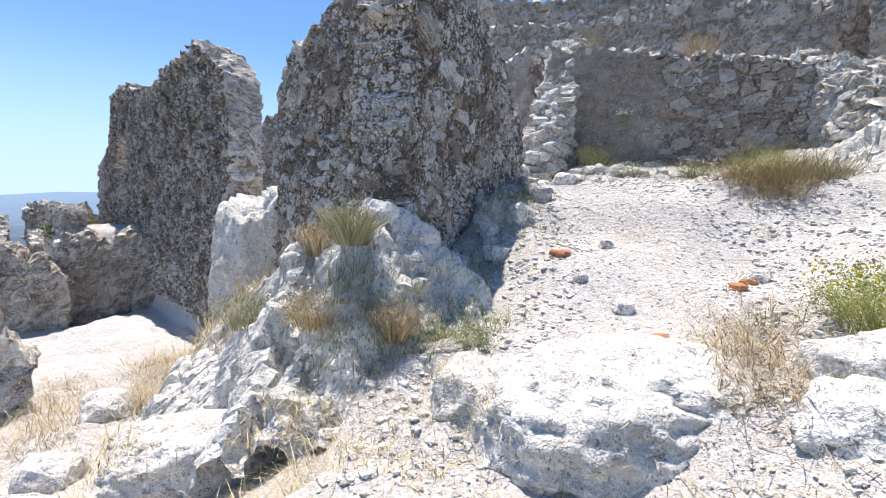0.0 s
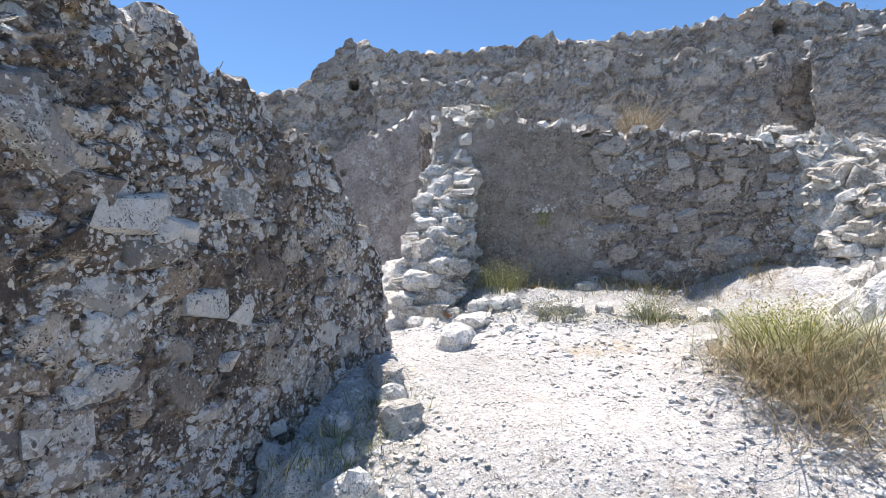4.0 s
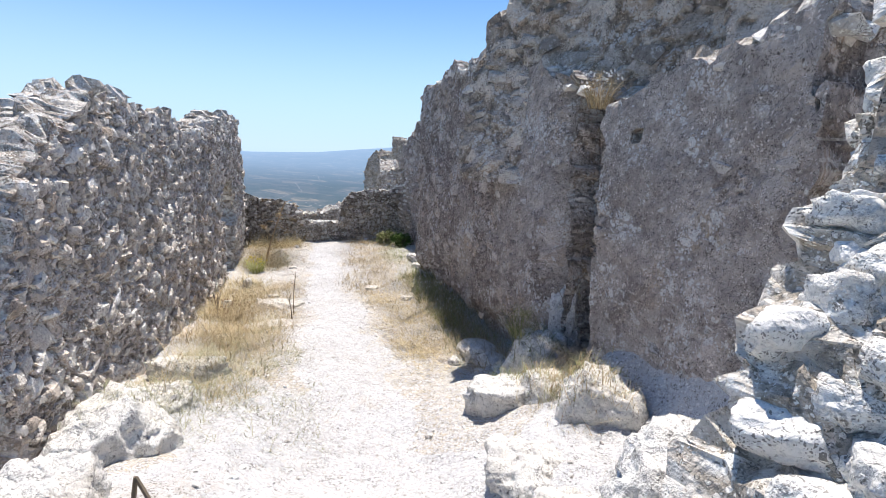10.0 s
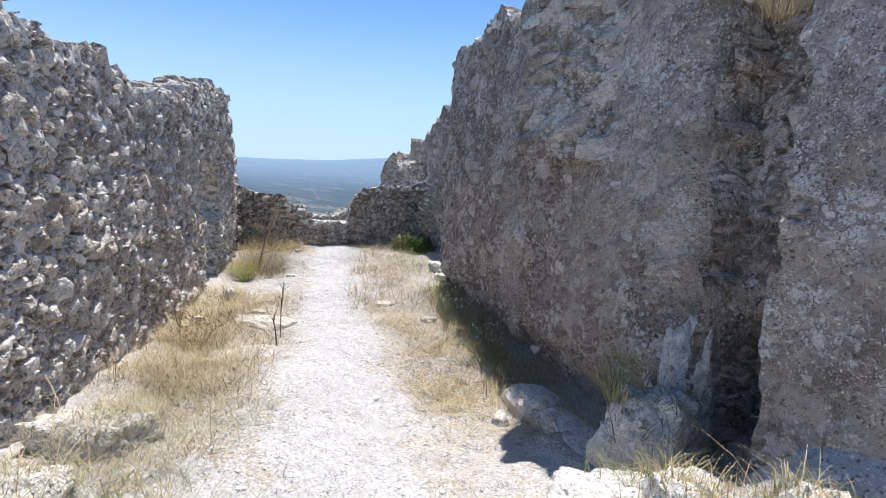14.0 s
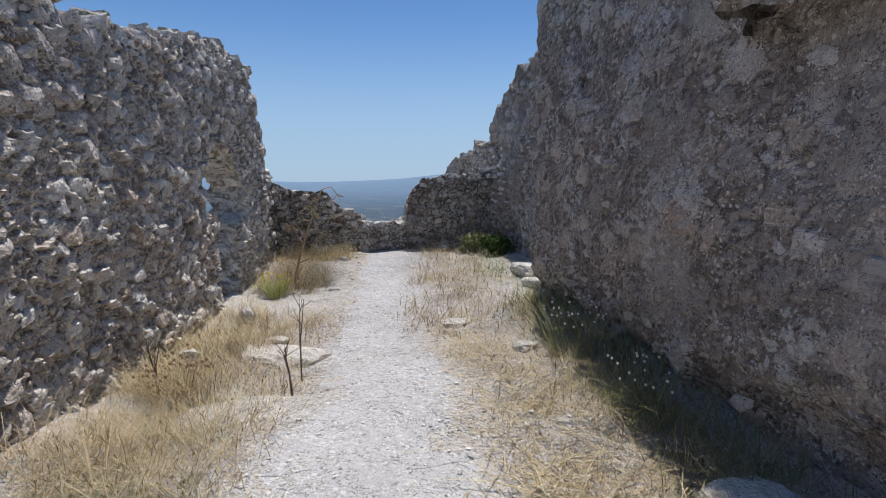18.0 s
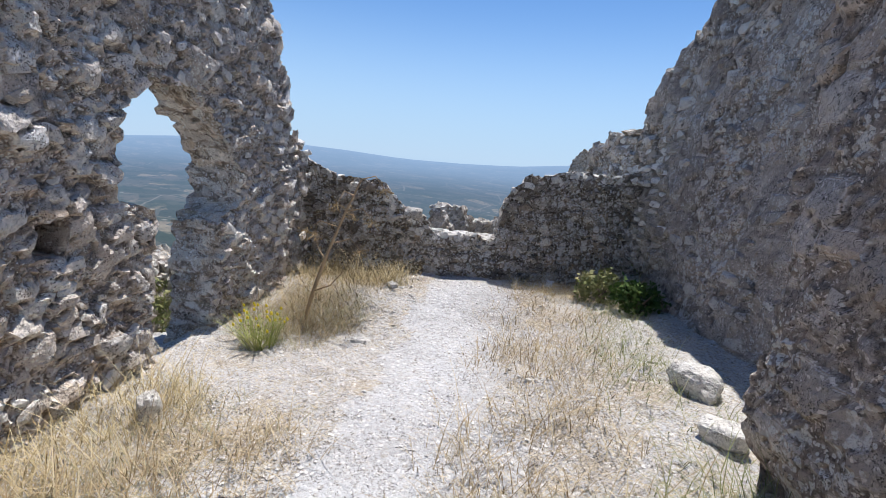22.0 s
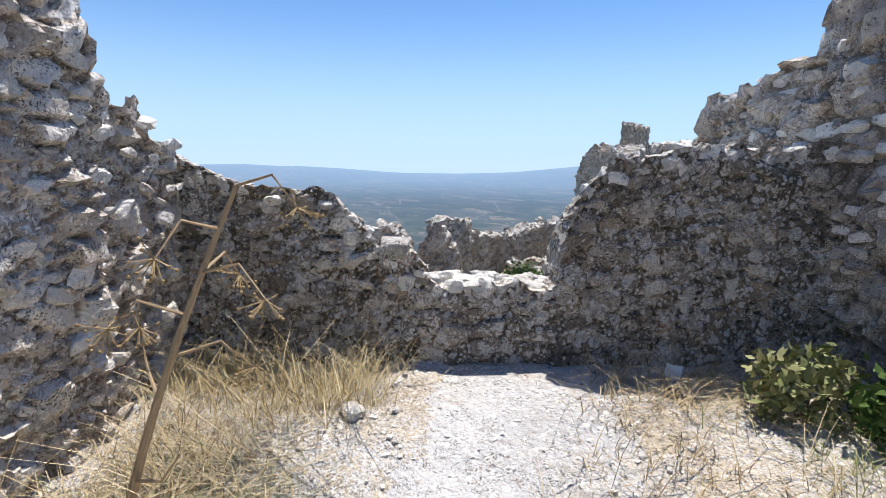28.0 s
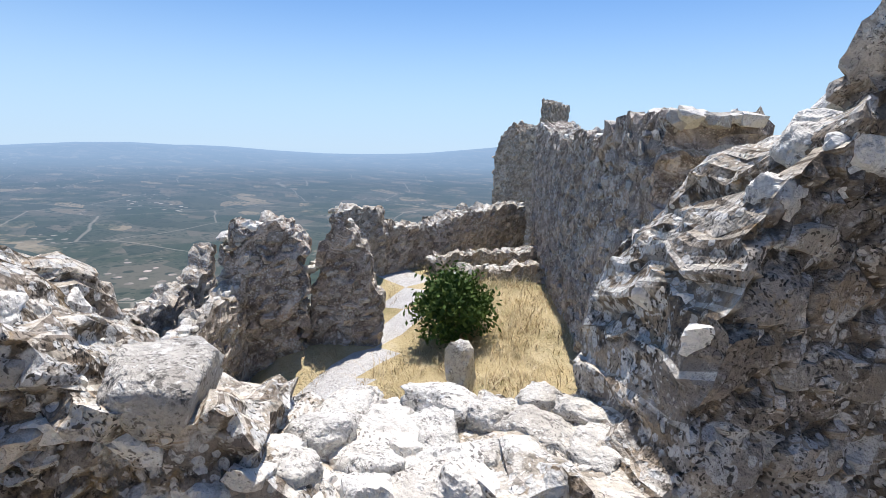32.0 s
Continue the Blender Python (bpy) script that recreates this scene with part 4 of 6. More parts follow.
        for i, good, o in zip(items, ok[0], out):
            if not good or any(h[1] - i[2] * 0.5 < i[0] < h[2] + i[2] * 0.5 and h[3] - i[2] * 0.4 < i[1] < h[4] + i[2] * 0.4 for h in pits):
                continue
            ss, zz, k, r, shape, ang, spin = i
            pos = self.a + ss * self.u + zz * np.array((0, 0, 1)) + (o + (proud - 0.25) * k * 0.35) * self.n
            basis = Matrix((Vector(self.u), Vector((0, 0, 1)), Vector(self.n))).transposed().to_4x4()
            m = Matrix.Translation(Vector(pos)) @ basis @ Matrix.Rotation(radians(ang), 4, "Z") @ Matrix.Diagonal((k * (0.9 + 0.5 * r), k * flat * (0.8 + 0.4 * r), k * 0.42, 1))
            made.append((ss, m, shape))
        mid = order_at if order_at is not None else (s0 + s1) / 2
        made.sort(key=lambda q: abs(q[0] - mid))
        lay_stones([(m, k) for _, m, k in made], mat, bulk, self.ob, count, label)

    def top_stones(self, spacing, size, mat, bulk, count=120, s_range=None, label="loose stones along the broken wall top, mostly in bleached sunlit tones", sink=0.3, fine=False):
        rng = random.Random(self.seed * 91)
        s0, s1 = s_range or self.span
        spots = []
        s = s0 + 0.05
        while s < s1 - 0.05:
            for d in np.arange(0.04, self.thick, spacing * 0.9):
                k = rng.uniform(*size)
                dd = min(self.thick, max(0, d + rng.uniform(-0.3, 0.3) * spacing))
                spots.append((s + rng.uniform(-0.4, 0.4) * spacing, min(max(dd, 0.4 * k), max(self.thick - 0.3 * k, 0.4 * k)), k))
            s += spacing * rng.uniform(0.8, 1.2)
        ss, dd, kk = np.array(spots).T
        top = np.minimum(profile(self.top, ss), np.minimum(profile(self.top, ss - 0.45 * kk), profile(self.top, ss + 0.45 * kk))) + self.rag(ss, 0 * ss + 1.0) - sink * kk - self.slope(ss) * dd
        pos = self.world(ss, top, -dd)
        made = []
        for p, k in zip(pos, kk):
            m = Matrix.Translation(Vector(p)) @ Euler((rng.uniform(-0.4, 0.4), rng.uniform(-0.4, 0.4), rng.uniform(0, 6.28))).to_matrix().to_4x4() @ Matrix.Diagonal((k * rng.uniform(0.8, 1.4), k * rng.uniform(0.7, 1.1), k * rng.uniform(0.5, 0.8), 1))
            made.append((m, rng.randrange(PLAIN, len(STONES)) if fine else rng.randrange(PLAIN)))
        rng.shuffle(made)
        lay_stones(made, mat, bulk, self.ob, count, label)


L_START, L_WAY = (-4.59, 8.80), (-0.674, 0.739)
# outer: darker brown rubble, with shade on the face away from the sun coloured in
wall_left = Wall("wall_left", L_START, L_WAY, (-3.1, 6.0), 0.4, [(-3.5, -1.6), (-1, -1.3), (3, -1.2), (6.0, -1.4)],
                 [(-3.1, 0.9), (-2.98, 1.7), (-2.85, 2.1), (-2.7, 2.3), (-2.38, 2.57), (-2.04, 2.75), (-1.6, 2.86), (-0.5, 2.84), (0.8, 2.73), (1.3, 2.62), (2.3, 2.72), (3.1, 2.9), (4.5, 3.0), (4.85, 2.98), (5.05, 2.5), (5.25, 2.0), (5.5, 1.72), (6.0, 1.5)],
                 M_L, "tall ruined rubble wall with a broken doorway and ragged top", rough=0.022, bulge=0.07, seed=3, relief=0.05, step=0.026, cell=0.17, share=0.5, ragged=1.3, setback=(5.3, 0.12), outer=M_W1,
                 holes=(("through", [(-0.1, 3.52), (1.12, 3.52), (1.2, 3.25), (1.75, 3.24), (1.95, 3.5)], [(-0.1, 4.2), (0.95, 4.22), (1.08, 4.48), (1.3, 4.5), (1.6, 4.36), (1.95, 3.95)]),
                        ("pit", 2.71, 2.86, 0.94, 1.08, 0.32)))
E_START, E_WAY = (-8.64, 13.16), (0.65, 0.76)
wall_end = Wall("wall_end", E_START, E_WAY, (-0.45, 3.9), 0.52, [(-0.6, -1.5), (4, -1.2)],
                [(-0.6, 1.6), (-0.16, 1.48), (0.17, 1.38), (0.44, 1.31), (0.84, 1.26), (1.0, 1.12), (1.08, 0.98), (1.33, 0.92), (1.38, 0.84), (1.5, 0.77), (2.12, 0.77), (2.18, 1.15), (2.24, 1.33), (2.45, 1.48), (2.82, 1.57), (3.9, 1.6)],
                M_E, "lichen-covered end wall broken down to a low sill", rough=0.018, bulge=0.05, seed=5, relief=0.03, step=0.019, cell=0.15, share=0.5, ragged=0.7, fall=((0.0, 0.4), (1.3, 0.4), (1.4, 0.15), (2.1, 0.15), (2.2, 0.3)), crown=0.3)
R_START, R_WAY = (0.44, 9.69), (-0.78, 0.626)
wall_right = Wall("wall_right", R_START, R_WAY, (0.92, 5.6), 1.1, [(0.9, -0.4), (5.7, -0.4)],
                  [(1.0, 3.2), (1.4, 3.4), (2.4, 3.6), (4.4, 3.75), (5.2, 3.6), (5.6, 3.4)], M_R, "massive grey rendered wall with lichen and putlog holes", side=-1, rough=0.018, bulge=0.10, seed=7, relief=0.024, cell=0.2, step=0.027, turned=0.34, share=0.4, foot=(0.15, 0.6, 0.2),
                  plaster=lambda s, z, f: 0.85 * smooth(-0.25, 0.2, f + 0.25 * (2.4 - s)),
                  holes=(("pit", 2.72, 2.83, 2.38, 2.46, 0.25), ("pit", 4.58, 4.70, 2.22, 2.31, 0.2)))
wall_panel = Wall("wall_panel", R_START, R_WAY, (-1.4, 0.5), 0.9, [(-1.4, 0.0), (0.6, 0.0)], [(-1.4, 3.4), (-0.8, 3.3), (0, 3.05), (0.5, 2.95)], M_R,
                  "grey rendered wall panel with a square putlog hole", side=-1, rough=0.018, bulge=0.07, seed=8, relief=0.02, cell=0.2, step=0.03, plaster=lambda s, z, f: smooth(-0.35, 0.1, f), holes=(("pit", 0.02, 0.11, 2.66, 2.75, 0.3),))
wall_recess = Wall("wall_recess", (0.44 + 0.22, 9.69 + 0.28), R_WAY, (0.2, 1.5), 0.6, [(0.2, 0.0), (1.5, 0.0)], [(0.2, 3.05), (1.5, 3.1)], M_R,
                   "dark recessed wall between two panels", side=-1, rough=0.03, bulge=0.06, seed=10, relief=0.04, step=0.035, foot=(0.9, 1.45, 0.3))
N_START, N_WAY = (2.57, 6.93), (2.16, -0.9)
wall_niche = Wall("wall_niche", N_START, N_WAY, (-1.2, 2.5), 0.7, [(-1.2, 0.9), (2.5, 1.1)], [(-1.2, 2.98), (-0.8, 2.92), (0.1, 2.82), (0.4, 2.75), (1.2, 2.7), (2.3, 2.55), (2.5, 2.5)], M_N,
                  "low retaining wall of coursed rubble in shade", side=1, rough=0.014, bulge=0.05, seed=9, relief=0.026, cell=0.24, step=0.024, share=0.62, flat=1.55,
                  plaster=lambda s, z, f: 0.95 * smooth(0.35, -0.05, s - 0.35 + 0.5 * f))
wall_tower = Wall("wall_tower", (-6.1, 15.9), (2.3, -1.5), (-0.75, 2.9), 0.9, [(-0.8, -0.2), (3, -0.2)], [(-0.75, 1.9), (-0.6, 2.27), (-0.18, 2.67), (0.57, 3.13), (1.3, 3.3), (2.9, 3.6)], M_R,
                  "ragged corner tower wall in deep shade", side=1, rough=0.03, bulge=0.1, seed=11, relief=0.035, step=0.04, plaster=lambda s, z, f: 0.7 * smooth(-0.2, 0.2, f))
wall_spur = Wall("wall_spur", (-0.22, 3.3), (0.45, 0.89), (-0.12, 2.5), 0.5, [(-0.2, -0.6), (2.5, -0.2)], [(-0.12, 2.0), (0.2, 2.28), (0.62, 2.42), (0.86, 2.32), (1.18, 2.22), (1.49, 2.12), (1.75, 2.08), (1.9, 1.88), (2.05, 1.68), (2.3, 1.48), (2.4, 1.15), (2.5, 0.8)], M_W1,
                 "lichened rubble wall spur with a sloping broken top", side=1, rough=0.02, bulge=0.07, seed=13, relief=0.03, step=0.02, cell=0.19, share=0.42, ragged=1.3)
wall_spur_back = Wall("wall_spur_back", (-0.22, 3.3), (-0.72, 0.69), (0.3, 2.15), 0.42, [(-0.2, -1.2), (2.2, -1.3)], [(0.3, 2.2), (0.2, 2.2), (0.68, 2.3), (1.19, 2.26), (1.77, 2.05), (2.0, 1.8), (2.1, 1.4), (2.15, 0.4)], M_W1,
                      "lichened rubble wall with a ragged top", side=-1, rough=0.025, bulge=0.07, seed=14, relief=0.035, step=0.028, cell=0.19, share=0.42, ragged=1.3)
wall_upper = Wall("wall_upper", (-1.5, 10.9), (9.5, -0.9), (-0.4, 16), 0.8, [(-0.4, 2.2), (16, 2.6)], [(-0.4, 3.4), (-0.2, 3.64), (0.16, 4.12), (1.06, 4.3), (1.5, 4.8), (2.0, 5.05), (2.65, 4.85), (3.7, 4.92), (6.2, 5.2), (8.6, 5.6), (9.2, 5.85), (10.9, 5.8), (16, 5.7)], M_U,
                  "long upper castle wall of pale rubble", side=1, rough=0.05, bulge=0.14, seed=15, step=0.052, relief=0.05, cell=0.3, share=0.55, holes=(("pit", 1.9, 2.06, 4.25, 4.4, 0.3), ("pit", 9.3, 9.5, 5.3, 5.5, 0.3)))
wall_upper_ledge = Wall("wall_upper_ledge", (-1.5 - 0.043, 10.9 - 0.448), (9.5, -0.9), (2.4, 10.6), 0.6, [(2.4, 2.2), (10.6, 2.4)], [(2.4, 4.3), (3.4, 4.25), (4.5, 4.42), (6.4, 4.72), (8.3, 4.79), (9.7, 4.67), (10.6, 4.7)], M_U,
                        "stepped lower course of the upper castle wall", side=1, rough=0.05, bulge=0.12, seed=22, step=0.055, relief=0.05, cell=0.3, share=0.55)
wall_buttress = Wall("wall_buttress", (2.0, 8.3), (-0.5, -0.9), (-0.3, 1.95), 0.4, [(-0.2, 0.5), (1.9, 0.5)], [(-0.3, 3.3), (0.7, 3.08), (0.9, 2.85), (1.05, 2.5), (1.2, 2.28), (1.47, 1.88), (1.65, 1.6), (1.8, 1.3), (1.95, 0.9)], M_TOP,
                     "broken wall stub of bleached stones", side=1, rough=0.05, bulge=0.08, seed=16, relief=0.07, step=0.028, cell=0.2, ragged=1.6, even=1)
wall_hill = Wall("wall_hill", (4.72, 6.35), (0.12, -1.0), (-0.3, 2.3), 1.3, [(-0.3, 0.6), (2.3, 0.4)], [(-0.3, 2.75), (0.2, 2.55), (0.6, 2.2), (1.0, 1.95), (1.5, 1.6), (2.3, 1.0)], M_TOP,
                 "slumped hillside wall of loose pale stones", side=1, rough=0.07, bulge=0.15, seed=17, relief=0.09, cell=0.24, step=0.035, even=1)
wall_outer = Wall("wall_outer", (-4.59 - 1.25 * 0.739, 8.8 - 1.25 * 0.674), L_WAY, (2.9, 6.2), 0.4, [(2.4, -2.5), (7, -2.5)], [(2.4, 0.25), (3.6, 0.3), (4.4, 0.22), (5.2, 0.3), (7, 0.2)], M_L,
                  "low outer parapet of rubble beyond the doorway", side=1, rough=0.03, bulge=0.05, seed=18, relief=0.04, step=0.04)
wall_ruin = Wall("wall_ruin", (-7.15, 16.25), (1.0, -0.35), (-0.2, 1.5), 0.7, [(-0.2, 0.6), (1.5, 0.6)], [(-0.2, 1.6), (0.1, 1.95), (0.5, 2.08), (1.5, 2.25)], M_U,
                 "crumbling masonry behind the end wall", side=1, rough=0.05, bulge=0.1, seed=19, relief=0.06, step=0.04)

wall_left.face_stones(0.15, (0.06, 0.16), S_L, S_L_I, bulge=0.07, proud=0.55, fill=0.6, order_at=2.6, tilt=35, count=290)
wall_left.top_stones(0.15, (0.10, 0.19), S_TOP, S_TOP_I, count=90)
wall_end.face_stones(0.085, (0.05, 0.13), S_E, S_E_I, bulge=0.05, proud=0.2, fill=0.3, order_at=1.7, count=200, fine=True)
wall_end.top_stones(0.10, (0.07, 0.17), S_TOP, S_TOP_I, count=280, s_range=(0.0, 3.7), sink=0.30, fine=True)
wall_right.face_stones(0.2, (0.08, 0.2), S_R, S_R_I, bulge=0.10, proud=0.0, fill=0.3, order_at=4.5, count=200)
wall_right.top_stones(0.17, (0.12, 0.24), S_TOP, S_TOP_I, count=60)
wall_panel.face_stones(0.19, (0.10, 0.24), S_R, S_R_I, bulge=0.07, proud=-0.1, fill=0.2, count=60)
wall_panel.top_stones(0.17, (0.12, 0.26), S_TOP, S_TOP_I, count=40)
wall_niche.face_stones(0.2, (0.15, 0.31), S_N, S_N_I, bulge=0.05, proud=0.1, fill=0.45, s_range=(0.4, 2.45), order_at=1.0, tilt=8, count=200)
wall_niche.top_stones(0.2, (0.10, 0.22), S_TOP, S_TOP_I, count=60, sink=0.05)
wall_tower.face_stones(0.2, (0.12, 0.26), S_R, S_R_I, bulge=0.1, proud=0.2, fill=0.5, count=70)
wall_tower.top_stones(0.17, (0.12, 0.24), S_TOP, S_TOP_I, count=40)
wall_spur.face_stones(0.17, (0.09, 0.30), S_W1, S_W1_I, bulge=0.07, proud=0.15, fill=0.35, order_at=1.2, count=160)
wall_spur.top_stones(0.12, (0.08, 0.16), S_W1, S_W1_I, count=70, fine=True)
wall_spur_back.face_stones(0.16, (0.10, 0.24), S_W1, S_W1_I, bulge=0.07, proud=0.25, fill=0.4, count=100)
wall_spur_back.top_stones(0.15, (0.10, 0.22), S_W1, S_W1_I, count=60, fine=True)
wall_upper.face_stones(0.24, (0.15, 0.34), S_N, S_N_I, bulge=0.14, proud=0.3, fill=0.35, s_range=(-0.2, 13), order_at=4, count=120)
wall_upper.top_stones(0.24, (0.18, 0.36), S_TOP, S_TOP_I, count=60, s_range=(-0.3, 14))
wall_upper_ledge.top_stones(0.2, (0.14, 0.3), S_TOP, S_TOP_I, count=60)
wall_buttress.face_stones(0.17, (0.12, 0.26), S_TOP, S_TOP_I, bulge=0.08, proud=0.2, fill=0.3, count=60, fine=True)
wall_buttress.top_stones(0.13, (0.08, 0.22), S_TOP, S_TOP_I, count=200, sink=0.4, fine=True)
wall_hill.face_stones(0.17, (0.14, 0.30), S_TOP, S_TOP_I, bulge=0.15, proud=0.5, fill=0.95, count=90)
wall_hill.top_stones(0.2, (0.16, 0.34), S_TOP, S_TOP_I, count=120, fine=True)
wall_outer.face_stones(0.13, (0.09, 0.18), S_L, S_L_I, bulge=0.05, proud=0.4, fill=0.8, count=60)
wall_outer.top_stones(0.15, (0.10, 0.2), S_TOP, S_TOP_I, count=40)
wall_ruin.face_stones(0.13, (0.08, 0.17), S_TOP, S_TOP_I, bulge=0.1, proud=0.4, fill=0.8, count=40)
wall_ruin.top_stones(0.13, (0.08, 0.17), S_TOP, S_TOP_I, count=30)

wall_wing = Wall("wall_wing", (7.4, 8.9), (3.1, -2.9), (0, 4.6), 0.8, [(0, 1.5), (4.6, 1.2)], [(0, 4.75), (1.2, 4.75), (2.4, 4.95), (4.6, 5.2)], M_U,
                 "grey rubble wall closing the upper ward", side=1, rough=0.05, bulge=0.12, seed=20, step=0.06, relief=0.05, cell=0.28, holes=(("pit", 2.5, 2.65, 3.9, 4.05, 0.3),))
wall_wing.face_stones(0.2, (0.10, 0.26), S_N, S_N_I, bulge=0.12, proud=0.3, fill=0.7, count=60)
wall_wing.top_stones(0.22, (0.16, 0.34), S_TOP, S_TOP_I, count=40)

# courtyard walls below the end wall
def court(name, start, finish, thick, base, top, label, seed, side=1, count=40, mat=None, ragged=1.0):
    d = Vector((finish[0] - start[0], finish[1] - start[1]))
    w = Wall(name, start, d, (-0.1, d.length + 0.1), thick, [(-0.1, base), (d.length, base)], [(f * d.length, z) for f, z in top], mat or M_U, label, step=0.07, rough=0.055, bulge=0.07, seed=seed, side=side, relief=0.05, cell=0.22, even=1, ragged=ragged)
    w.face_stones(0.2, (0.13, 0.26), S_N, S_N_I, bulge=0.07, proud=0.3, fill=0.6, count=count)
    w.top_stones(0.17, (0.13, 0.26), S_TOP, S_TOP_I, count=count)
    return w


court("wall_court_long", (-8.6, 18.2), (-14.6, 25.8), 0.8, -2.0, [(0, 1.75), (0.25, 1.6), (0.5, 1.66), (0.75, 1.75), (0.9, 2.1), (1, 1.9)], "tall grey courtyard wall running away downhill", 31, side=-1, count=90, mat=M_R)
court("wall_court_back", (-15.3, 21.0), (-14.7, 25.6), 0.5, -2.0, [(0, -0.25), (0.3, -0.35), (0.5, -0.1), (1, 0.0)], "low back wall of the courtyard", 32, count=60)
court("wall_court_gate", (-16.0, 20.3), (-15.2, 21.0), 0.7, -2.2, [(0, 0.05), (0.9, 0.08), (1, -0.3)], "square gate pier of rubble masonry", 33, count=40)
court("wall_court_pier", (-14.3, 17.2), (-13.7, 18.05), 0.6, -3.2, [(0, 0.0), (0.1, 0.22), (0.3, 0.3), (0.7, 0.28), (0.9, 0.15), (1, 0.0)], "jagged ruined masonry pier", 34, count=60, ragged=2.6, mat=M_R)
court("wall_court_stub", (-13.75, 18.3), (-13.05, 19.04), 0.6, -2.6, [(0, -0.5), (0.12, -0.1), (0.3, -0.05), (0.42, 0.2), (0.62, 0.18), (0.7, -0.2), (0.85, -0.3), (0.9, -0.7), (1, -1.0)], "jagged ruined wall stub", 35, count=60, ragged=2.6, mat=M_R)
court("wall_court_left", (-12.7, 15.6), (-14.2, 17.4), 0.3, -3.6, [(0, -1.0), (0.5, -0.8), (1, -0.6)], "narrow ruined wall with a pale top", 36, count=50)
court("wall_court_outer", (-13.6, 15.2), (-15.4, 17.5), 0.3, -3.6, [(0, -1.0), (0.5, -0.8), (0.8, -0.75), (1, -0.3)], "narrow outer ruined wall", 37, count=40)
court("wall_court_low", (-14.5, 22.0), (-13.1, 24.7), 0.4, -2.0, [(0, -0.95), (1, -0.85)], "knee-high foundation wall of pale stones", 38, count=50)
court("wall_court_cross", (-13.2, 22.2), (-12.0, 23.6), 0.35, -2.0, [(0, -1.0), (1, -0.95)], "knee-high cross wall of pale stones", 39, count=40)
court("wall_court_short", (-12.9, 20.9), (-13.4, 22.1), 0.4, -2.0, [(0, -1.05), (1, -0.95)], "short foundation wall of pale stones", 40, count=40)
court("wall_far_tower", (-20.2, 31.5), (-17.4, 31.6), 1.5, -3.0, [(0, 1.2), (0.15, 2.2), (0.3, 2.5), (0.42, 2.0), (0.6, 2.3), (0.72, 2.4), (0.75, 3.3), (0.88, 3.25), (0.9, 2.4), (1, 2.2)], "distant ruined tower with a thin spire of masonry", 41, count=40)
court("wall_below_edge", (-4.7, 3.15), (-3.78, 3.95), 0.5, -2.6, [(0, -0.2), (0.6, -0.3), (0.85, -0.5), (1, -0.9)], "ruined wall beside the descending path", 42, side=-1, count=60, mat=M_L)
court("wall_below_near", (-8.2, 8.3), (-6.9, 8.9), 0.5, -3.0, [(0, -0.4), (0.4, -0.35), (0.6, -0.7), (0.75, -0.5), (1, -1.0)], "ruined wall fragment on the lower slope", 43, side=-1, count=50)
court("wall_below_mid", (-7.3, 9.2), (-6.0, 10.0), 0.5, -3.0, [(0, -0.3), (0.3, -0.12), (0.5, -0.4), (0.6, -0.2), (1, -0.1)], "jagged wall fragment on the lower slope", 44, side=-1, count=50)


# ---- rocks and loose stones ----
def rock(x, y, size, turn=0.0, lift=None, sink=0.35, mat=None, seed=0, label="", detail=4, name="rock", sharp=1.0, category="rock", group="", worn=0.12):
    """A weathered limestone rock, cut by planes and rough at several scales, seated in the ground."""
    u, f = sphere_dirs(detail)
    v = broken_block(u, seed, 18, 0.86)
    v = v * (1 - worn) + u * worn
    g = v + seed * 7.31
    r = 1 + 0.10 * fbm(g, 0.9, 3, seed) + sharp * (0.12 * fbm(g, 0.42, 3, seed + 3, True) + 0.075 * fbm(g, 0.16, 2, seed + 8, True) + 0.035 * fbm(g, 0.06, 2, seed + 9))
    v = v * r[:, None] * np.array(size)
    ob = mesh_object(name, v, f, mat or ROCK, None, detail > 3)
    z = gz(x, y) - sink * size[2] if lift is None else lift
    ob.matrix_basis = pose(x, y, z + size[2] * (0.5 if lift is None else 0), 0, 0, turn)
    if detail > 4:
        BIG.append((v @ np.array(ob.matrix_basis)[:3, :3].T + np.array(ob.matrix_basis)[:3, 3]))
    tagged(ob, label or "weathered pale limestone rock set in the ground", category, group)
    return ob


def surface_z(x, y):
    """Height of the topmost large rock or the ground at points."""
    x, y = np.asarray(x, float), np.asarray(y, float)
    z = ground_z(x, y)
    for pts in BIG:
        lo, hi = pts.min(0), pts.max(0)
        for k in np.nonzero((x > lo[0]) & (x < hi[0]) & (y > lo[1]) & (y < hi[1]))[0]:
            hit = (np.abs(pts[:, 0] - x[k]) < 0.05) & (np.abs(pts[:, 1] - y[k]) < 0.05)
            if hit.any():
                z[k] = max(z[k], pts[hit, 2].max() - 0.02)
    return z


BIG = []
for k in range(14):
    s, out = -0.1 + 0.16 * k, 0.16 + 0.34 * ((k * 5) % 7) / 6
    size = 0.06 + 0.05 * ((k * 3) % 5) / 4
    rock(-0.22 + 0.45 * s + 0.89 * out, 3.3 + 0.89 * s - 0.45 * out, (size * 1.2, size, size * 0.9), 50 * k, sink=0.2, seed=230 + k, detail=3, mat=ROCK_GREY if k % 2 else ROCK, label="grey limestone rubble in the shade of the wall", name="stone", category="stone", sharp=1.3, group="rubble below the wall spur")
OUTCROP = "grey-white limestone outcrop at the wall's foot"


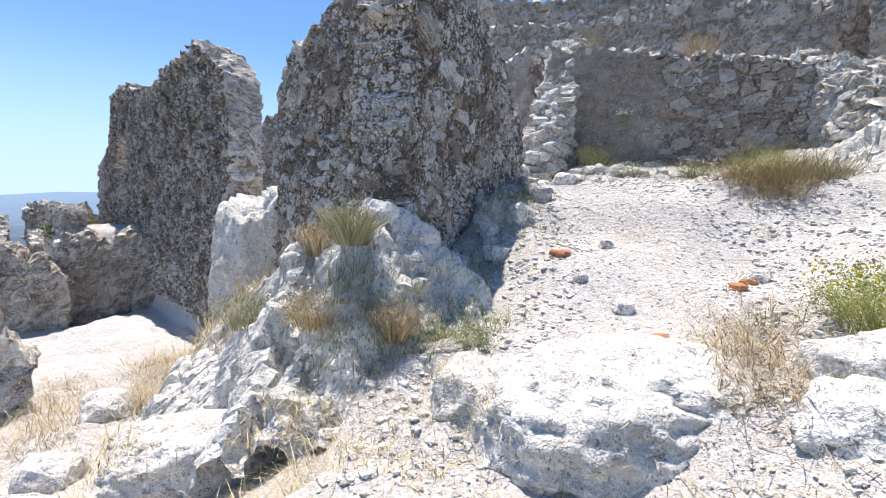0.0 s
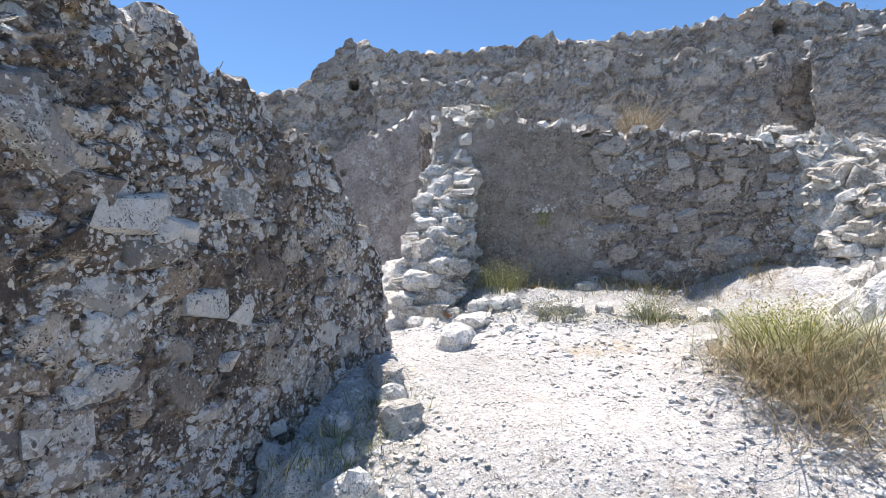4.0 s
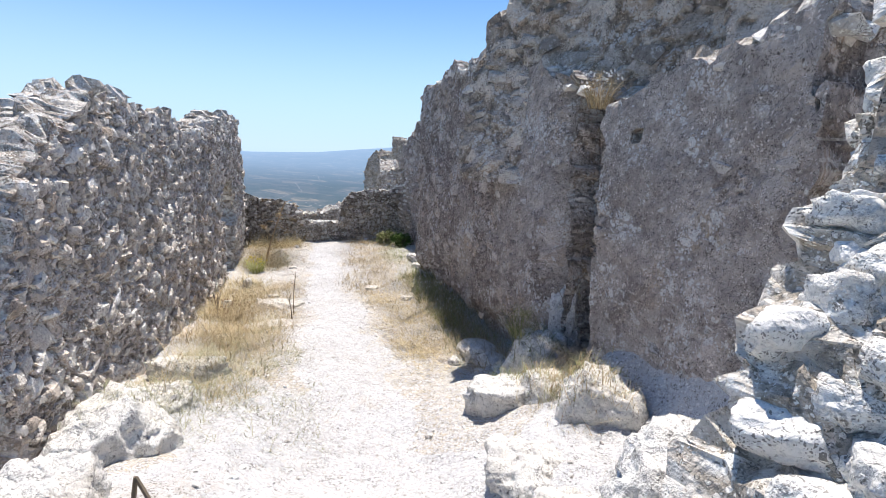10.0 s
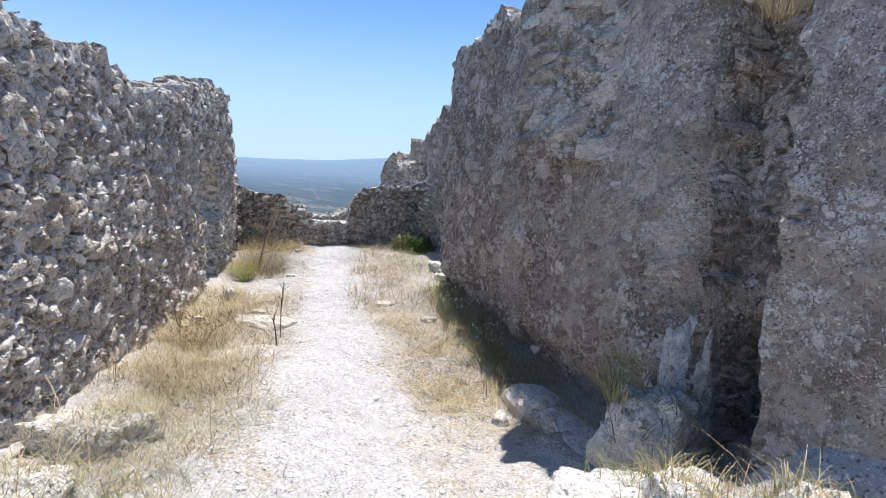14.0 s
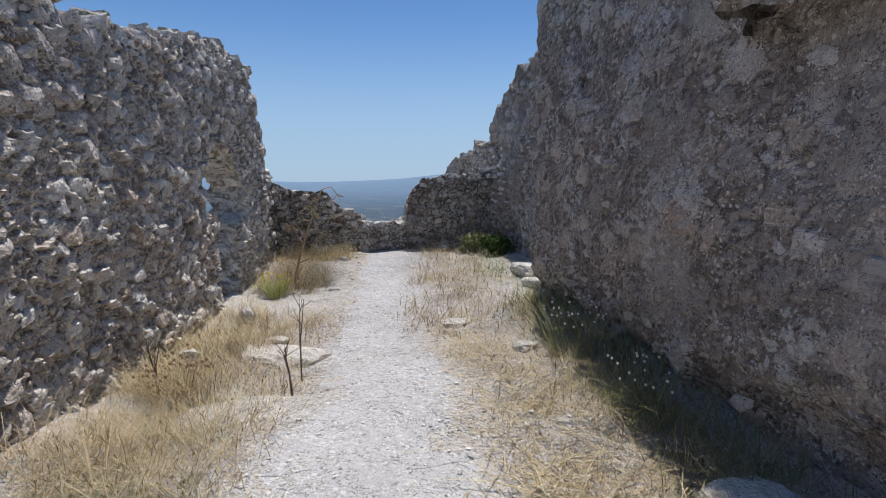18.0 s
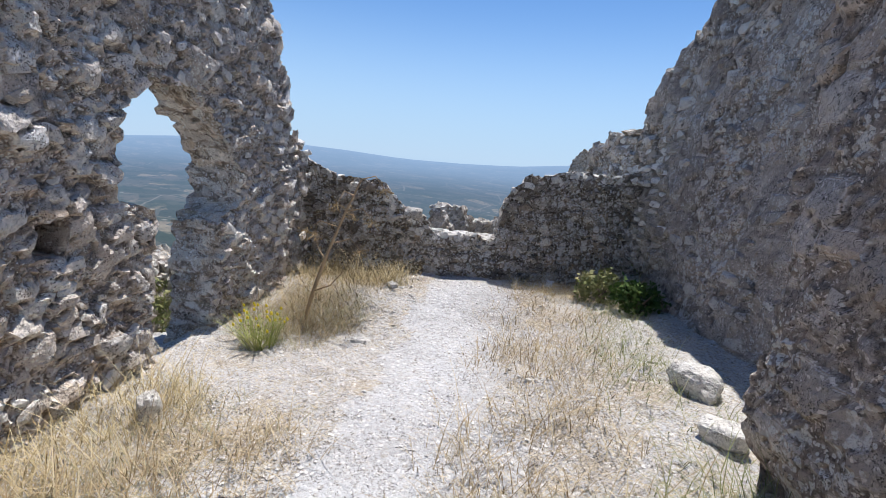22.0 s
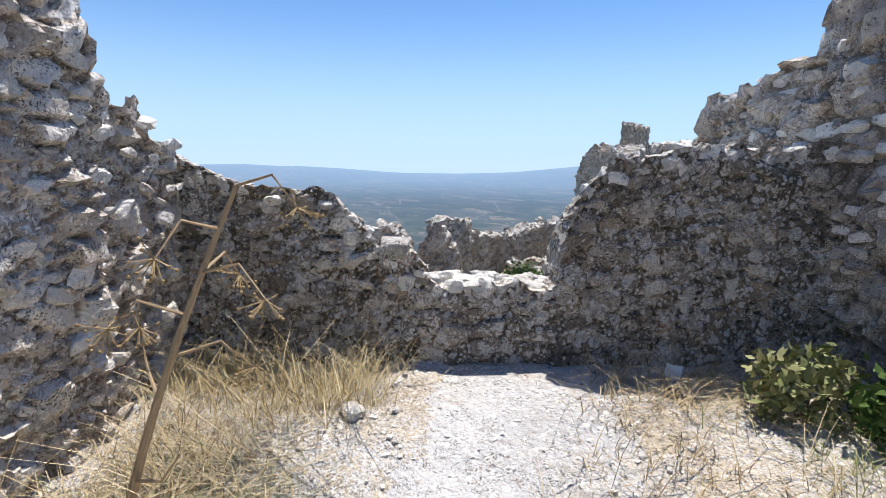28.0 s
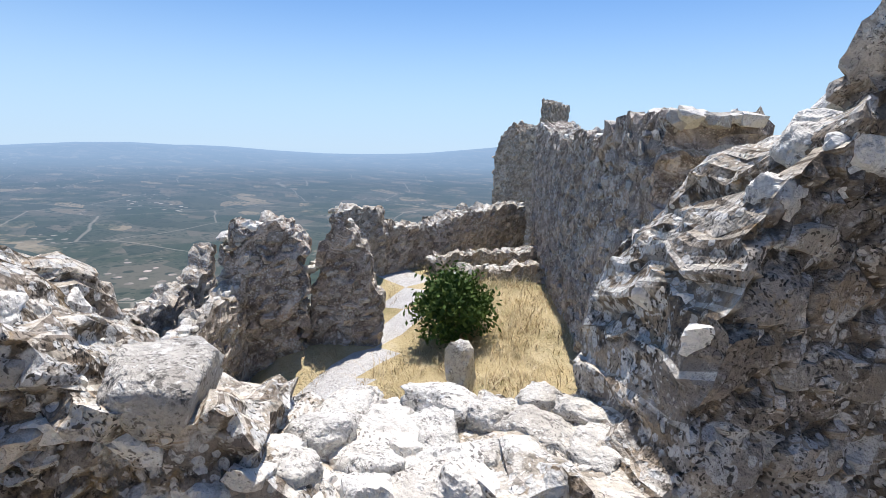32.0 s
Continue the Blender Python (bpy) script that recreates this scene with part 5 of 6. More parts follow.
def outcrop(name, x0, x1, y0, y1, humps, label, seed, step=0.022):
    """Bedrock standing out of the ground: sloping slabs leaning together, split by cracks and pitted."""
    xs, ys = np.arange(x0, x1, step), np.arange(y0, y1, step)
    X, Y = np.meshgrid(xs, ys)
    x, y = X.ravel(), Y.ravel()
    p = np.stack([x, y, np.full(x.size, seed * 2.3)], 1)
    wx, wy = x + 0.10 * fbm(p, 0.45, 3, seed), y + 0.10 * fbm(p, 0.45, 3, seed + 1)
    z = np.full(x.size, -9.0)
    for hx, hy, top, left, right, near, far in humps:
        dx, dy = wx - hx, wy - hy
        z = np.maximum(z, top - np.maximum(-dx * left, dx * right) - np.maximum(-dy * near, dy * far))
    rise, edge, _ = rubble(x, y, seed + 5, 0.34, 0.7, 1.2)
    z = z + 0.085 * rise - 0.05 * (1 - edge) + 0.07 * fbm(p, 0.3, 3, seed + 2, True) + 0.03 * fbm(p, 0.08, 2, seed + 3, True)
    m, n = X.shape
    gy, gx = np.gradient(z.reshape(m, n), step)
    nrm = np.stack([-gx.ravel(), -gy.ravel(), np.ones(x.size)], 1)
    nrm /= np.linalg.norm(nrm, axis=1)[:, None]
    p3 = np.stack([x, y, z], 1)
    d1, d2, rnd = cells(p3 + 0.05 * nrm, 0.26, seed + 12)
    push = 0.07 * (rnd - 0.5) * smooth(0.02, 0.2, d2 - d1) + 0.07 * fbm(p3, 0.22, 3, seed + 8, True) + 0.02 * fbm(p3, 0.06, 2, seed + 9, True)
    x, y, z = (p3 + nrm * push[:, None]).T
    z = np.maximum(z, ground_z(x, y) - 0.12)
    idx = np.arange(m * n).reshape(m, n)
    faces = np.stack([idx[:-1, :-1], idx[:-1, 1:], idx[1:, 1:], idx[1:, :-1]], -1).reshape(-1, 4)
    clear = (z > ground_z(x, y) - 0.10)[faces].any(1)
    pts = np.stack([x, y, z], 1)
    ob = mesh_object(name, pts, faces[clear], ROCK)
    BIG.append(pts)
    return tagged(ob, label, "rock")


# humps: x, y, top, and the slopes to the left, right, near and far side
outcrop("outcrop", -2.1, 0.75, 1.75, 4.4, ((-0.50, 3.0, 0.52, 1.5, 0.8, 1.0, 1.6), (-0.98, 3.0, 0.10, 1.3, 1.5, 0.75, 0.3), (-0.1, 2.75, -0.1, 1.4, 0.9, 0.8, 0.3), (-1.4, 3.3, -0.35, 0.9, 0.8, 0.6, 0.3),
        (-0.75, 2.35, -0.45, 0.8, 0.9, 0.6, 0.6), (0.2, 3.4, 0.02, 1.2, 2.2, 0.9, 0.4), (-1.75, 3.95, -0.45, 1.2, 0.6, 0.5, 0.4)), OUTCROP, 3)
rock(0.5, 4.3, (0.22, 0.2, 0.25), 10, 0.4, seed=7, label=OUTCROP, detail=5, worn=0.35, sharp=1.5, mat=ROCK_GREY)
rock(-1.10, 2.12, (0.62, 0.26, 0.20), 28, -0.92, seed=21, detail=5, label="large flat-topped limestone slab lying in dry grass", name="slab")
rock(0.75, 1.75, (0.55, 0.55, 0.34), 10, -0.52, seed=22, detail=5, worn=0.6, label="rounded bedrock ledge of rough white limestone")
rock(1.15, 1.9, (0.45, 0.5, 0.28), 40, -0.42, seed=23, detail=5, worn=0.6, label="rounded bedrock ledge of rough white limestone")
rock(0.38, 1.95, (0.30, 0.40, 0.26), -20, -0.52, seed=24, detail=5, worn=0.6, label="small bedrock hump of white limestone")
for k, (x, y, s, turn, z) in enumerate(((1.78, 1.50, (0.19, 0.15, 0.13), 15, -0.12), (1.62, 1.12, (0.26, 0.22, 0.22), 40, -0.32), (1.98, 1.30, (0.22, 0.20, 0.22), -30, -0.15), (1.85, 0.95, (0.25, 0.22, 0.2), 70, -0.35), (2.2, 1.05, (0.3, 0.25, 0.3), 20, -0.15))):
    rock(x, y, s, turn, z, seed=30 + k, detail=4, label="angular pale limestone block in a heap beside the path", name="block", sharp=1.2, group="heap of blocks")
for k, (x, y, s, turn) in enumerate(((-2.0, 1.75, (0.16, 0.12, 0.12), 20), (-1.75, 1.35, (0.24, 0.18, 0.14), 50), (-1.5, 1.25, (0.2, 0.16, 0.1), 0), (-2.4, 1.6, (0.2, 0.14, 0.12), 80), (-2.6, 3.3, (0.2, 0.2, 0.16), 30), (-1.75, 2.3, (0.13, 0.1, 0.12), 10), (-2.2, 2.2, (0.2, 0.15, 0.14), 0))):
    rock(x, y, s, turn, seed=40 + k, detail=3, label="pale limestone stone beside the descending path", name="stone")
outcrop("bedrock_slope", 2.3, 5.3, 1.0, 5.6, ((4.9, 3.7, 1.35, 0.62, 0.5, 0.45, 0.1), (3.9, 3.4, 0.62, 0.5, 0.1, 0.4, 0.2), (4.6, 4.9, 1.45, 0.8, 0.2, 0.3, 0.3), (4.2, 1.9, 0.45, 0.45, 0.1, 0.4, 0.3)), "bare broken limestone slope beside the forecourt", 8, 0.035)
for k, (x, y, s, turn, z) in enumerate(((1.20, 7.55, (0.34, 0.30, 0.42), 10, 1.00), (0.98, 7.15, (0.28, 0.26, 0.30), 40, 0.80), (1.42, 7.10, (0.30, 0.26, 0.34), -20, 0.95), (1.05, 6.75, (0.20, 0.18, 0.18), 0, 0.78), (0.75, 7.4, (0.22, 0.2, 0.2), 30, 0.6),
                                        (0.30, 8.30, (0.34, 0.28, 0.26), 25, 0.36), (0.62, 8.0, (0.25, 0.2, 0.2), 0, 0.48), (0.05, 8.75, (0.2, 0.18, 0.18), 0, 0.25), (0.45, 9.15, (0.30, 0.26, 0.40), 10, 0.55), (-0.42, 10.12, (0.28, 0.26, 0.36), -30, 0.42), (-0.30, 10.55, (0.16, 0.2, 0.5), 20, 0.7), (-0.45, 9.4, (0.34, 0.28, 0.2), 20, 0.35), (-0.05, 9.45, (0.26, 0.3, 0.24), 60, 0.45))):
    rock(x, y, s, turn, z, seed=60 + k, label="rough sunlit limestone boulder at the wall's foot", name="boulder", sharp=1.3, detail=5, group="boulders by the wall foot")
for k, (x, y, s, turn, z) in enumerate(((-2.05, 5.35, (0.5, 0.45, 0.9), 40, -0.3), (-2.2, 5.85, (0.45, 0.4, 0.8), 0, -0.3), (-1.6, 5.3, (0.4, 0.4, 0.5), 0, 0.3), (-3.45, 8.32, (0.34, 0.24, 0.20), 30, 0.16), (-2.95, 7.62, (0.36, 0.30, 0.22), 50, 0.24), (-2.35, 7.05, (0.38, 0.34, 0.34), 10, 0.34),
                                        (-1.75, 6.35, (0.36, 0.30, 0.32), 70, 0.5), (-0.95, 5.85, (0.30, 0.3, 0.34), 25, 0.72), (-2.0, 6.1, (0.4, 0.35, 0.3), 0, 0.4), (-0.2, 5.45, (0.3, 0.3, 0.35), 15, 0.85), (0.25, 5.2, (0.3, 0.25, 0.4), 40, 0.85))):
    rock(x, y, s, turn, z, seed=80 + k, label="rough white limestone boulder beside the corridor", name="boulder", sharp=1.2, detail=5, group="boulders beside the corridor")
for k in range(3):
    s = 2.3 + k * 0.48
    px, py = 0.44 - 0.78 * s - 0.626 * 0.22, 9.69 + 0.626 * s - 0.78 * 0.22
    rock(px + 0.75, py - 0.6, (0.30, 0.22, 0.15), -39, 0.06, seed=100 + k, label="low bedrock shelf along the wall's foot", detail=3)
rock(-4.25, 10.05, (0.42, 0.30, 0.10), 40, 0.0, seed=110, label="flat bedrock showing through the trodden ground", detail=3)
rock(-3.15, 9.9, (0.45, 0.3, 0.06), 40, 0.0, seed=111, label="flat bedrock showing through the trodden ground", detail=3)
rock(-5.0, 10.9, (0.42, 0.24, 0.09), 30, 0.02, seed=112, label="flat bedrock showing through the trodden ground", detail=3)
rock(-4.0, 12.55, (0.5, 0.4, 0.06), 40, 0.03, seed=113, label="flat bedrock showing through the trodden ground", detail=3)
for k, (x, y, s, turn, lab) in enumerate((
        (-4.30, 12.40, (0.15, 0.09, 0.05), 50, "flat brown stone lying on the path edge"), (-6.18, 11.25, (0.09, 0.06, 0.13), 0, "upright pale stone in dry grass"), (-5.35, 11.08, (0.09, 0.06, 0.06), 30, "small white stone on bare ground"),
        (-6.84, 12.93, (0.09, 0.05, 0.03), 20, "flat pale stone at the path edge"), (-7.45, 13.6, (0.07, 0.05, 0.03), 0, "dark flat stone at the path edge"), (-5.6, 10.4, (0.09, 0.06, 0.09), 10, "white stone in dry grass"),
        (-3.3, 11.95, (0.10, 0.07, 0.05), 70, "white stone beside the wall"), (2.96, 4.86, (0.11, 0.09, 0.10), 20, "square pale block standing on the gravel"), (1.44, 5.62, (0.17, 0.12, 0.12), 60, "broken building block with a flat face"),
        (1.72, 6.2, (0.22, 0.14, 0.07), 50, "flat slab of limestone on the path"), (1.36, 3.52, (0.06, 0.05, 0.06), 0, "grey stone on the gravel"), (2.86, 6.55, (0.12, 0.07, 0.05), 10, "flat white stone on the terrace"),
        (2.15, 2.79, (0.09, 0.07, 0.06), 0, "pale stone on the gravel"), (2.25, 2.9, (0.07, 0.06, 0.05), 40, "brownish stone on the gravel"), (-4.55, 14.05, (0.16, 0.12, 0.13), 0, "grey boulder at the foot of the tower wall"), (-4.15, 13.55, (0.12, 0.1, 0.07), 20, "pale stone at the foot of the wall"),
        (1.2, 2.6, (0.07, 0.05, 0.05), 0, "white stone on the gravel"), (1.0, 2.9, (0.05, 0.04, 0.04), 20, "white stone on the gravel"), (1.95, 5.9, (0.07, 0.05, 0.04), 20, "small flat stone on the path"), (-1.63, 10.6, (0.08, 0.06, 0.06), 0, "pale stone on the bedrock"))):
    rock(x, y, s, turn, sink=0.25, seed=120 + k, detail=3, label=lab, name="stone", sharp=1.2, category="stone")
for k, (x, y, s) in enumerate(((1.22, 2.08, 0.05), (0.95, 3.25, 0.05), (0.9, 3.3, 0.04), (1.9, 2.55, 0.05), (2.4, 6.75, 0.055), (1.5, 6.45, 0.05), (2.05, 2.7, 0.045))):
    rock(x, y, (s * 1.3, s, s * 0.7), 30 * k, sink=0.2, seed=150 + k, detail=2, mat=BRICKRED, label="broken shard of red roof tile on the ground", name="tile_shard", category="tile shard")
# the squared slab on the end wall
blk = rock(-7.96, 14.15, (0.10, 0.14, 0.065), 49, 0.965, seed=7, mat=ROCK_GREY, detail=4, sharp=0.3, worn=0.0, label="squared grey limestone block lying on the wall top", name="dressed_block", category="stone block")
def bedded(wall, s, back, z, size, seed, mat=None):
    """A rough rock bedded in a wall, as one of its parts."""
    p = wall.a + s * wall.u - back * wall.n
    u, f = sphere_dirs(4)
    v = broken_block(u, seed, 18, 0.86) * 0.85 + u * 0.15
    g = v + seed * 7.31
    r = 1 + 0.12 * fbm(g, 0.9, 3, seed) + 0.14 * fbm(g, 0.42, 3, seed + 3, True) + 0.08 * fbm(g, 0.16, 2, seed + 8, True)
    ob = mesh_object("rock", v * r[:, None] * np.array(size), f, mat or ROCK, wall.ob, True)
    ob.matrix_basis = pose(p[0], p[1], z, 10 * math.sin(seed), 12 * math.cos(seed * 2), seed * 47 % 360)


for k in range(28):
    s = 0.55 + 0.052 * k
    bedded(wall_buttress, s, 0.04 + 0.32 * ((k * 7) % 5) / 4, float(profile(wall_buttress.top, [s])[0]) - 0.05 - 0.05 * (k % 3), (0.08 + 0.022 * (k % 4), 0.08 + 0.02 * (k % 3), 0.07 + 0.02 * (k % 2)), 300 + k, ROCK if k % 3 else S_TOP)
for k in range(15):
    s = 1.41 + 0.05 * k
    bedded(wall_end, s, 0.10 + 0.34 * ((k * 7) % 5) / 4, float(profile(wall_end.top, [min(s, 2.1)])[0]) - 0.045, (0.06 + 0.016 * (k % 4), 0.055 + 0.012 * (k % 3), 0.035 + 0.01 * (k % 2)), 330 + k)
for k in range(11):
    s = 2.30 + 0.12 * k
    bedded(wall_end, s, 0.05 + 0.08 * ((k * 7) % 3), float(profile(wall_end.top, [s])[0]) - 0.06, (0.055 + 0.014 * (k % 4), 0.05 + 0.01 * (k % 3), 0.04 + 0.01 * (k % 2)), 350 + k)
for k in range(16):
    s = 1.55 + 0.055 * k
    bedded(wall_spur, s, 0.06 + 0.36 * ((k * 7) % 5) / 4, float(profile(wall_spur.top, [s])[0]) - 0.06, (0.07 + 0.025 * (k % 4), 0.07 + 0.02 * (k % 3), 0.06 + 0.015 * (k % 2)), 370 + k, S_TOP if k % 3 else ROCK)
# kerb of the terrace before the retaining wall
for k in range(13):
    s = -0.75 + k * 0.18 + 0.05 * (k % 3)
    x, y = 2.57 + 0.923 * s - 0.385 * 0.82, 6.93 - 0.385 * s - 0.923 * 0.82
    rock(x, y, (0.07 + 0.03 * (k % 3), 0.07, 0.06 + 0.02 * (k % 2)), 337 + 25 * (k % 4), gz(x, y) + 0.01, seed=170 + k, detail=3, label="rough kerb stone edging the grassy terrace", name="kerb_stone", category="kerb stone", sharp=1.3, group="terrace kerb")


def gravel():
    rng = np.random.default_rng(5)
    n = 24000
    t = rng.random(n)
    y = -0.8 + 15.4 * rng.random(n)
    x = path_x(y) + rng.normal(0, 0.7, n)
    fore = t < 0.55
    y = np.where(fore, 0.2 + 6.4 * rng.random(n) ** 1.2, y)
    x = np.where(fore, path_x(y) + rng.uniform(-1.3, 1.9, n), x)
    z = ground_z(x, y)
    away = smooth(0.15, 0.9, np.abs(x - path_x(y)))
    size = 0.008 + (0.016 + 0.034 * away * np.where(y < 7.5, 1.0, 0.6)) * rng.random(n) ** 3.5
    turn = rng.random(n) * 6.28
    vs, fs, base = [], [], 0
    for k in range(PLAIN):
        v, f = STONES[k]
        m = np.arange(k, n, PLAIN)
        q = v[None] * size[m, None, None] * (1.35, 1.0, 0.55)
        c, d = np.cos(turn[m])[:, None], np.sin(turn[m])[:, None]
        q = np.stack([q[..., 0] * c - q[..., 1] * d + x[m, None], q[..., 0] * d + q[..., 1] * c + y[m, None], q[..., 2] + (z[m] + size[m] * 0.06)[:, None]], 2)
        vs.append(q.reshape(-1, 3))
        fs.append((f[None] + base + (np.arange(len(m)) * len(v))[:, None, None]).reshape(-1, 3))
        base += len(m) * len(v)
    ob = mesh_object("gravel", np.concatenate(vs), np.concatenate(fs), PEBBLE)
    tagged(ob, "scattered angular limestone gravel on the trodden ground", "gravel", kind="stuff")


gravel()


# ---- grasses and herbs ----
def blades(name, x, y, tall, width, lean, mat, label, category="grass", z=None, seed=1, kink=0.5, parent=None, kind="stuff", splay=None):
    """Thin curved blades rooted at points."""
    rng = np.random.default_rng(seed)
    n = len(x)
    z = surface_z(x, y) - 0.02 if z is None else z
    a = rng.random(n) * 6.2832 if splay is None else splay
    h = tall * (0.45 + 0.75 * rng.random(n))
    ln = lean * h * (0.3 + rng.random(n))
    dx, dy = np.cos(a), np.sin(a)
    px, py = -dy, dx
    rows = []
    for f, w in ((0.0, 1.0), (0.5, 0.75), (0.82, 0.45)):
        ox, oy = x + dx * ln * f ** (1 + kink), y + dy * ln * f ** (1 + kink)
        oz = z + h * f * (1 - 0.15 * lean * f)
        ww = width * w * 0.5 * (0.7 + 0.6 * rng.random(n))
        rows.append(np.stack([ox - px * ww, oy - py * ww, oz], 1))
        rows.append(np.stack([ox + px * ww, oy + py * ww, oz], 1))
    rows.append(np.stack([x + dx * ln, y + dy * ln, z + h * (1 - 0.2 * lean)], 1))
    v = np.stack(rows, 1).reshape(-1, 3)
    b = np.arange(n)[:, None] * 7
    f = np.concatenate([b + c for c in ((0, 1, 3), (0, 3, 2), (2, 3, 5), (2, 5, 4), (4, 5, 6))], 0)
    ob = mesh_object(name, v, f, mat, parent)
    tagged(ob, label, category, kind=kind)
    return ob


def patch(name, area, count, tall, mat, label, seed, width=0.006, lean=0.6, spread=0.10):
    """area: ((x, y), (x, y), half width): a strip in which tufts grow."""
    rng = np.random.default_rng(seed)
    (x0, y0), (x1, y1), half = area
    count = int(count * 1.1)
    m = max(3, count // 26)
    t = rng.random(m)
    off = rng.uniform(-1, 1, m) * half
    d = math.hypot(x1 - x0, y1 - y0)
    ux, uy = (x1 - x0) / d, (y1 - y0) / d
    tx, ty = x0 + (x1 - x0) * t - uy * off, y0 + (y1 - y0) * t + ux * off
    k = rng.integers(0, m, count)
    x, y = tx[k] + rng.normal(0, spread, count), ty[k] + rng.normal(0, spread, count)
    size = (0.6 + 0.7 * rng.random(m))[k]
    keep = court_trail(x, y) > 0.34
    x, y, size = x[keep], y[keep], size[keep]
    return blades(name, x, y, tall * size * 0.72 * (0.25 + 1.25 * rng.random(len(x)) ** 3), width * 0.75, lean + 0.7, mat, label, seed=seed + 1)


def along(start, way, s, out):
    u = Vector(way).normalized()
    return (start[0] + u.x * s + u.y * out, start[1] + u.y * s - u.x * out)


lp = lambda s, o: along(L_START, L_WAY, s, o)
rp = lambda s, o: along(R_START, R_WAY, s, -o)
ep = lambda s, o: along(E_START, E_WAY, s, o)
np_ = lambda s, o: along(N_START, N_WAY, s, o)
DK = "withered weeds in the shade of the wall's foot"
DG, GG = "dry golden grass along the wall's foot", "dry grass mixed with green weeds"
patch("dry_grass", (lp(-0.2, 0.55), lp(2.6, 0.6), 0.40), 5200, 0.30, DRY, DG, 11)
patch("dry_grass", (lp(1.2, 0.3), lp(3.3, 0.35), 0.28), 4200, 0.34, STRAW, "pale bleached straw at the wall's foot", 12)
patch("dry_grass", (lp(4.3, 0.45), lp(5.3, 0.55), 0.38), 3000, 0.38, DRY, DG, 13, lean=1.0)
patch("green_weeds", (lp(4.2, 0.4), lp(5.2, 0.6), 0.36), 1400, 0.30, SAGE, "grey-green stems among dry grass", 53, lean=0.9)
patch("dry_grass", (lp(-0.4, 0.9), lp(3.0, 1.0), 0.42), 5200, 0.28, DRY, DG, 54, lean=0.9)
patch("dry_grass", (lp(-2.0, 0.7), lp(0.4, 1.0), 0.45), 3600, 0.24, DRY, GG, 55, lean=0.9)
patch("green_weeds", (lp(-2.2, 0.6), lp(1.0, 0.9), 0.45), 3000, 0.20, SAGE, "low grey-green weeds between dry grasses", 56, lean=0.8)
patch("dry_grass", (rp(1.6, 0.2), rp(5.4, 0.16), 0.24), 6500, 0.28, DRY, DK, 57, lean=0.9)
patch("green_weeds", (rp(2.2, 0.14), rp(5.4, 0.12), 0.2), 4500, 0.32, GREEN, DK, 58, lean=0.6)
patch("dry_grass", (ep(0.1, 0.3), ep(1.2, 0.35), 0.22), 2600, 0.44, STRAW, "tall pale dry grass before the end wall", 14, lean=0.5)
patch("green_weeds", (lp(-0.4, 0.75), lp(3.2, 0.75), 0.45), 2600, 0.16, SAGE, "low grey-green weeds between dry grasses", 15, lean=0.8)
patch("dry_grass", (rp(2.4, 0.75), rp(5.3, 0.75), 0.38), 5200, 0.20, DRY, "trampled dry grass beside the path", 16, lean=1.2)
patch("straw", (rp(1.9, 0.8), rp(5.0, 0.9), 0.35), 1500, 0.26, STRAW, "flattened pale straw beside the path", 17, lean=2.4, width=0.007)
patch("dry_grass", (rp(5.3, 0.9), ep(2.6, 0.9), 0.45), 4200, 0.28, DRY, DG, 18)
patch("green_weeds", (rp(5.0, 0.2), ep(3.2, 0.45), 0.28), 2200, 0.25, GREEN, "shaded green weeds at the wall's foot", 19, lean=0.8)
patch("dry_grass", (ep(2.3, 0.3), ep(3.4, 0.4), 0.28), 2200, 0.22, DRY, "tangled dry stems in the shaded corner", 20, lean=1.2)
patch("green_weeds", (rp(-0.4, 0.45), rp(1.2, 0.4), 0.25), 1200, 0.18, GREEN, "weeds growing between boulders", 21, lean=0.8)
patch("dry_grass", (rp(-0.6, 0.5), rp(0.6, 0.4), 0.25), 1200, 0.22, DRY, "dry grass growing between boulders", 22)
patch("dry_grass", (lp(-2.8, 0.7), lp(-0.4, 1.0), 0.45), 2600, 0.18, SAGE, GG, 23, lean=0.8)
patch("dry_grass", ((-1.6, 7.9), (-3.4, 9.6), 0.35), 1500, 0.14, SAGE, GG, 24, lean=0.9)
patch("dry_grass", (np_(-0.75, 0.22), np_(2.1, 0.22), 0.16), 3200, 0.24, DRY, "dry grass along the foot of the retaining wall", 25)
patch("green_weeds", (np_(-0.7, 0.25), np_(2.0, 0.2), 0.14), 900, 0.22, GREEN, "green weeds along the foot of the retaining wall", 26)
patch("dry_grass", (np_(-0.7, 0.55), np_(2.0, 0.55), 0.2), 1200, 0.10, STRAW, "short dry grass on the terrace", 27, lean=1.0)
patch("dry_grass", (np_(-0.8, 0.95), np_(1.5, 1.0), 0.12), 2200, 0.17, SAGE, "grey-green tufts along the terrace kerb", 28)
patch("spiky_tuft", (np_(-0.98, 0.75), np_(-0.9, 0.8), 0.06), 380, 0.34, SAGE, "spiky grey-green tuft before the wall stub", 29, lean=1.3, spread=0.05)
patch("dry_grass", ((2.75, 4.1), (3.6, 4.5), 0.34), 4200, 0.40, DRY, "dry brown bush grass on the gravel slope", 30, lean=1.2)
patch("green_weeds", ((3.0, 4.2), (3.8, 4.7), 0.32), 3600, 0.44, SAGE, "green feathery weeds on the gravel slope", 31, lean=0.6)
patch("dry_grass", ((3.2, 4.6), (3.8, 5.4), 0.3), 1200, 0.22, SAGE, GG, 32)
patch("dry_grass", ((1.45, 1.25), (1.75, 2.3), 0.16), 2600, 0.22, DRY, "tangle of dry stems beside the path", 33, lean=1.0)
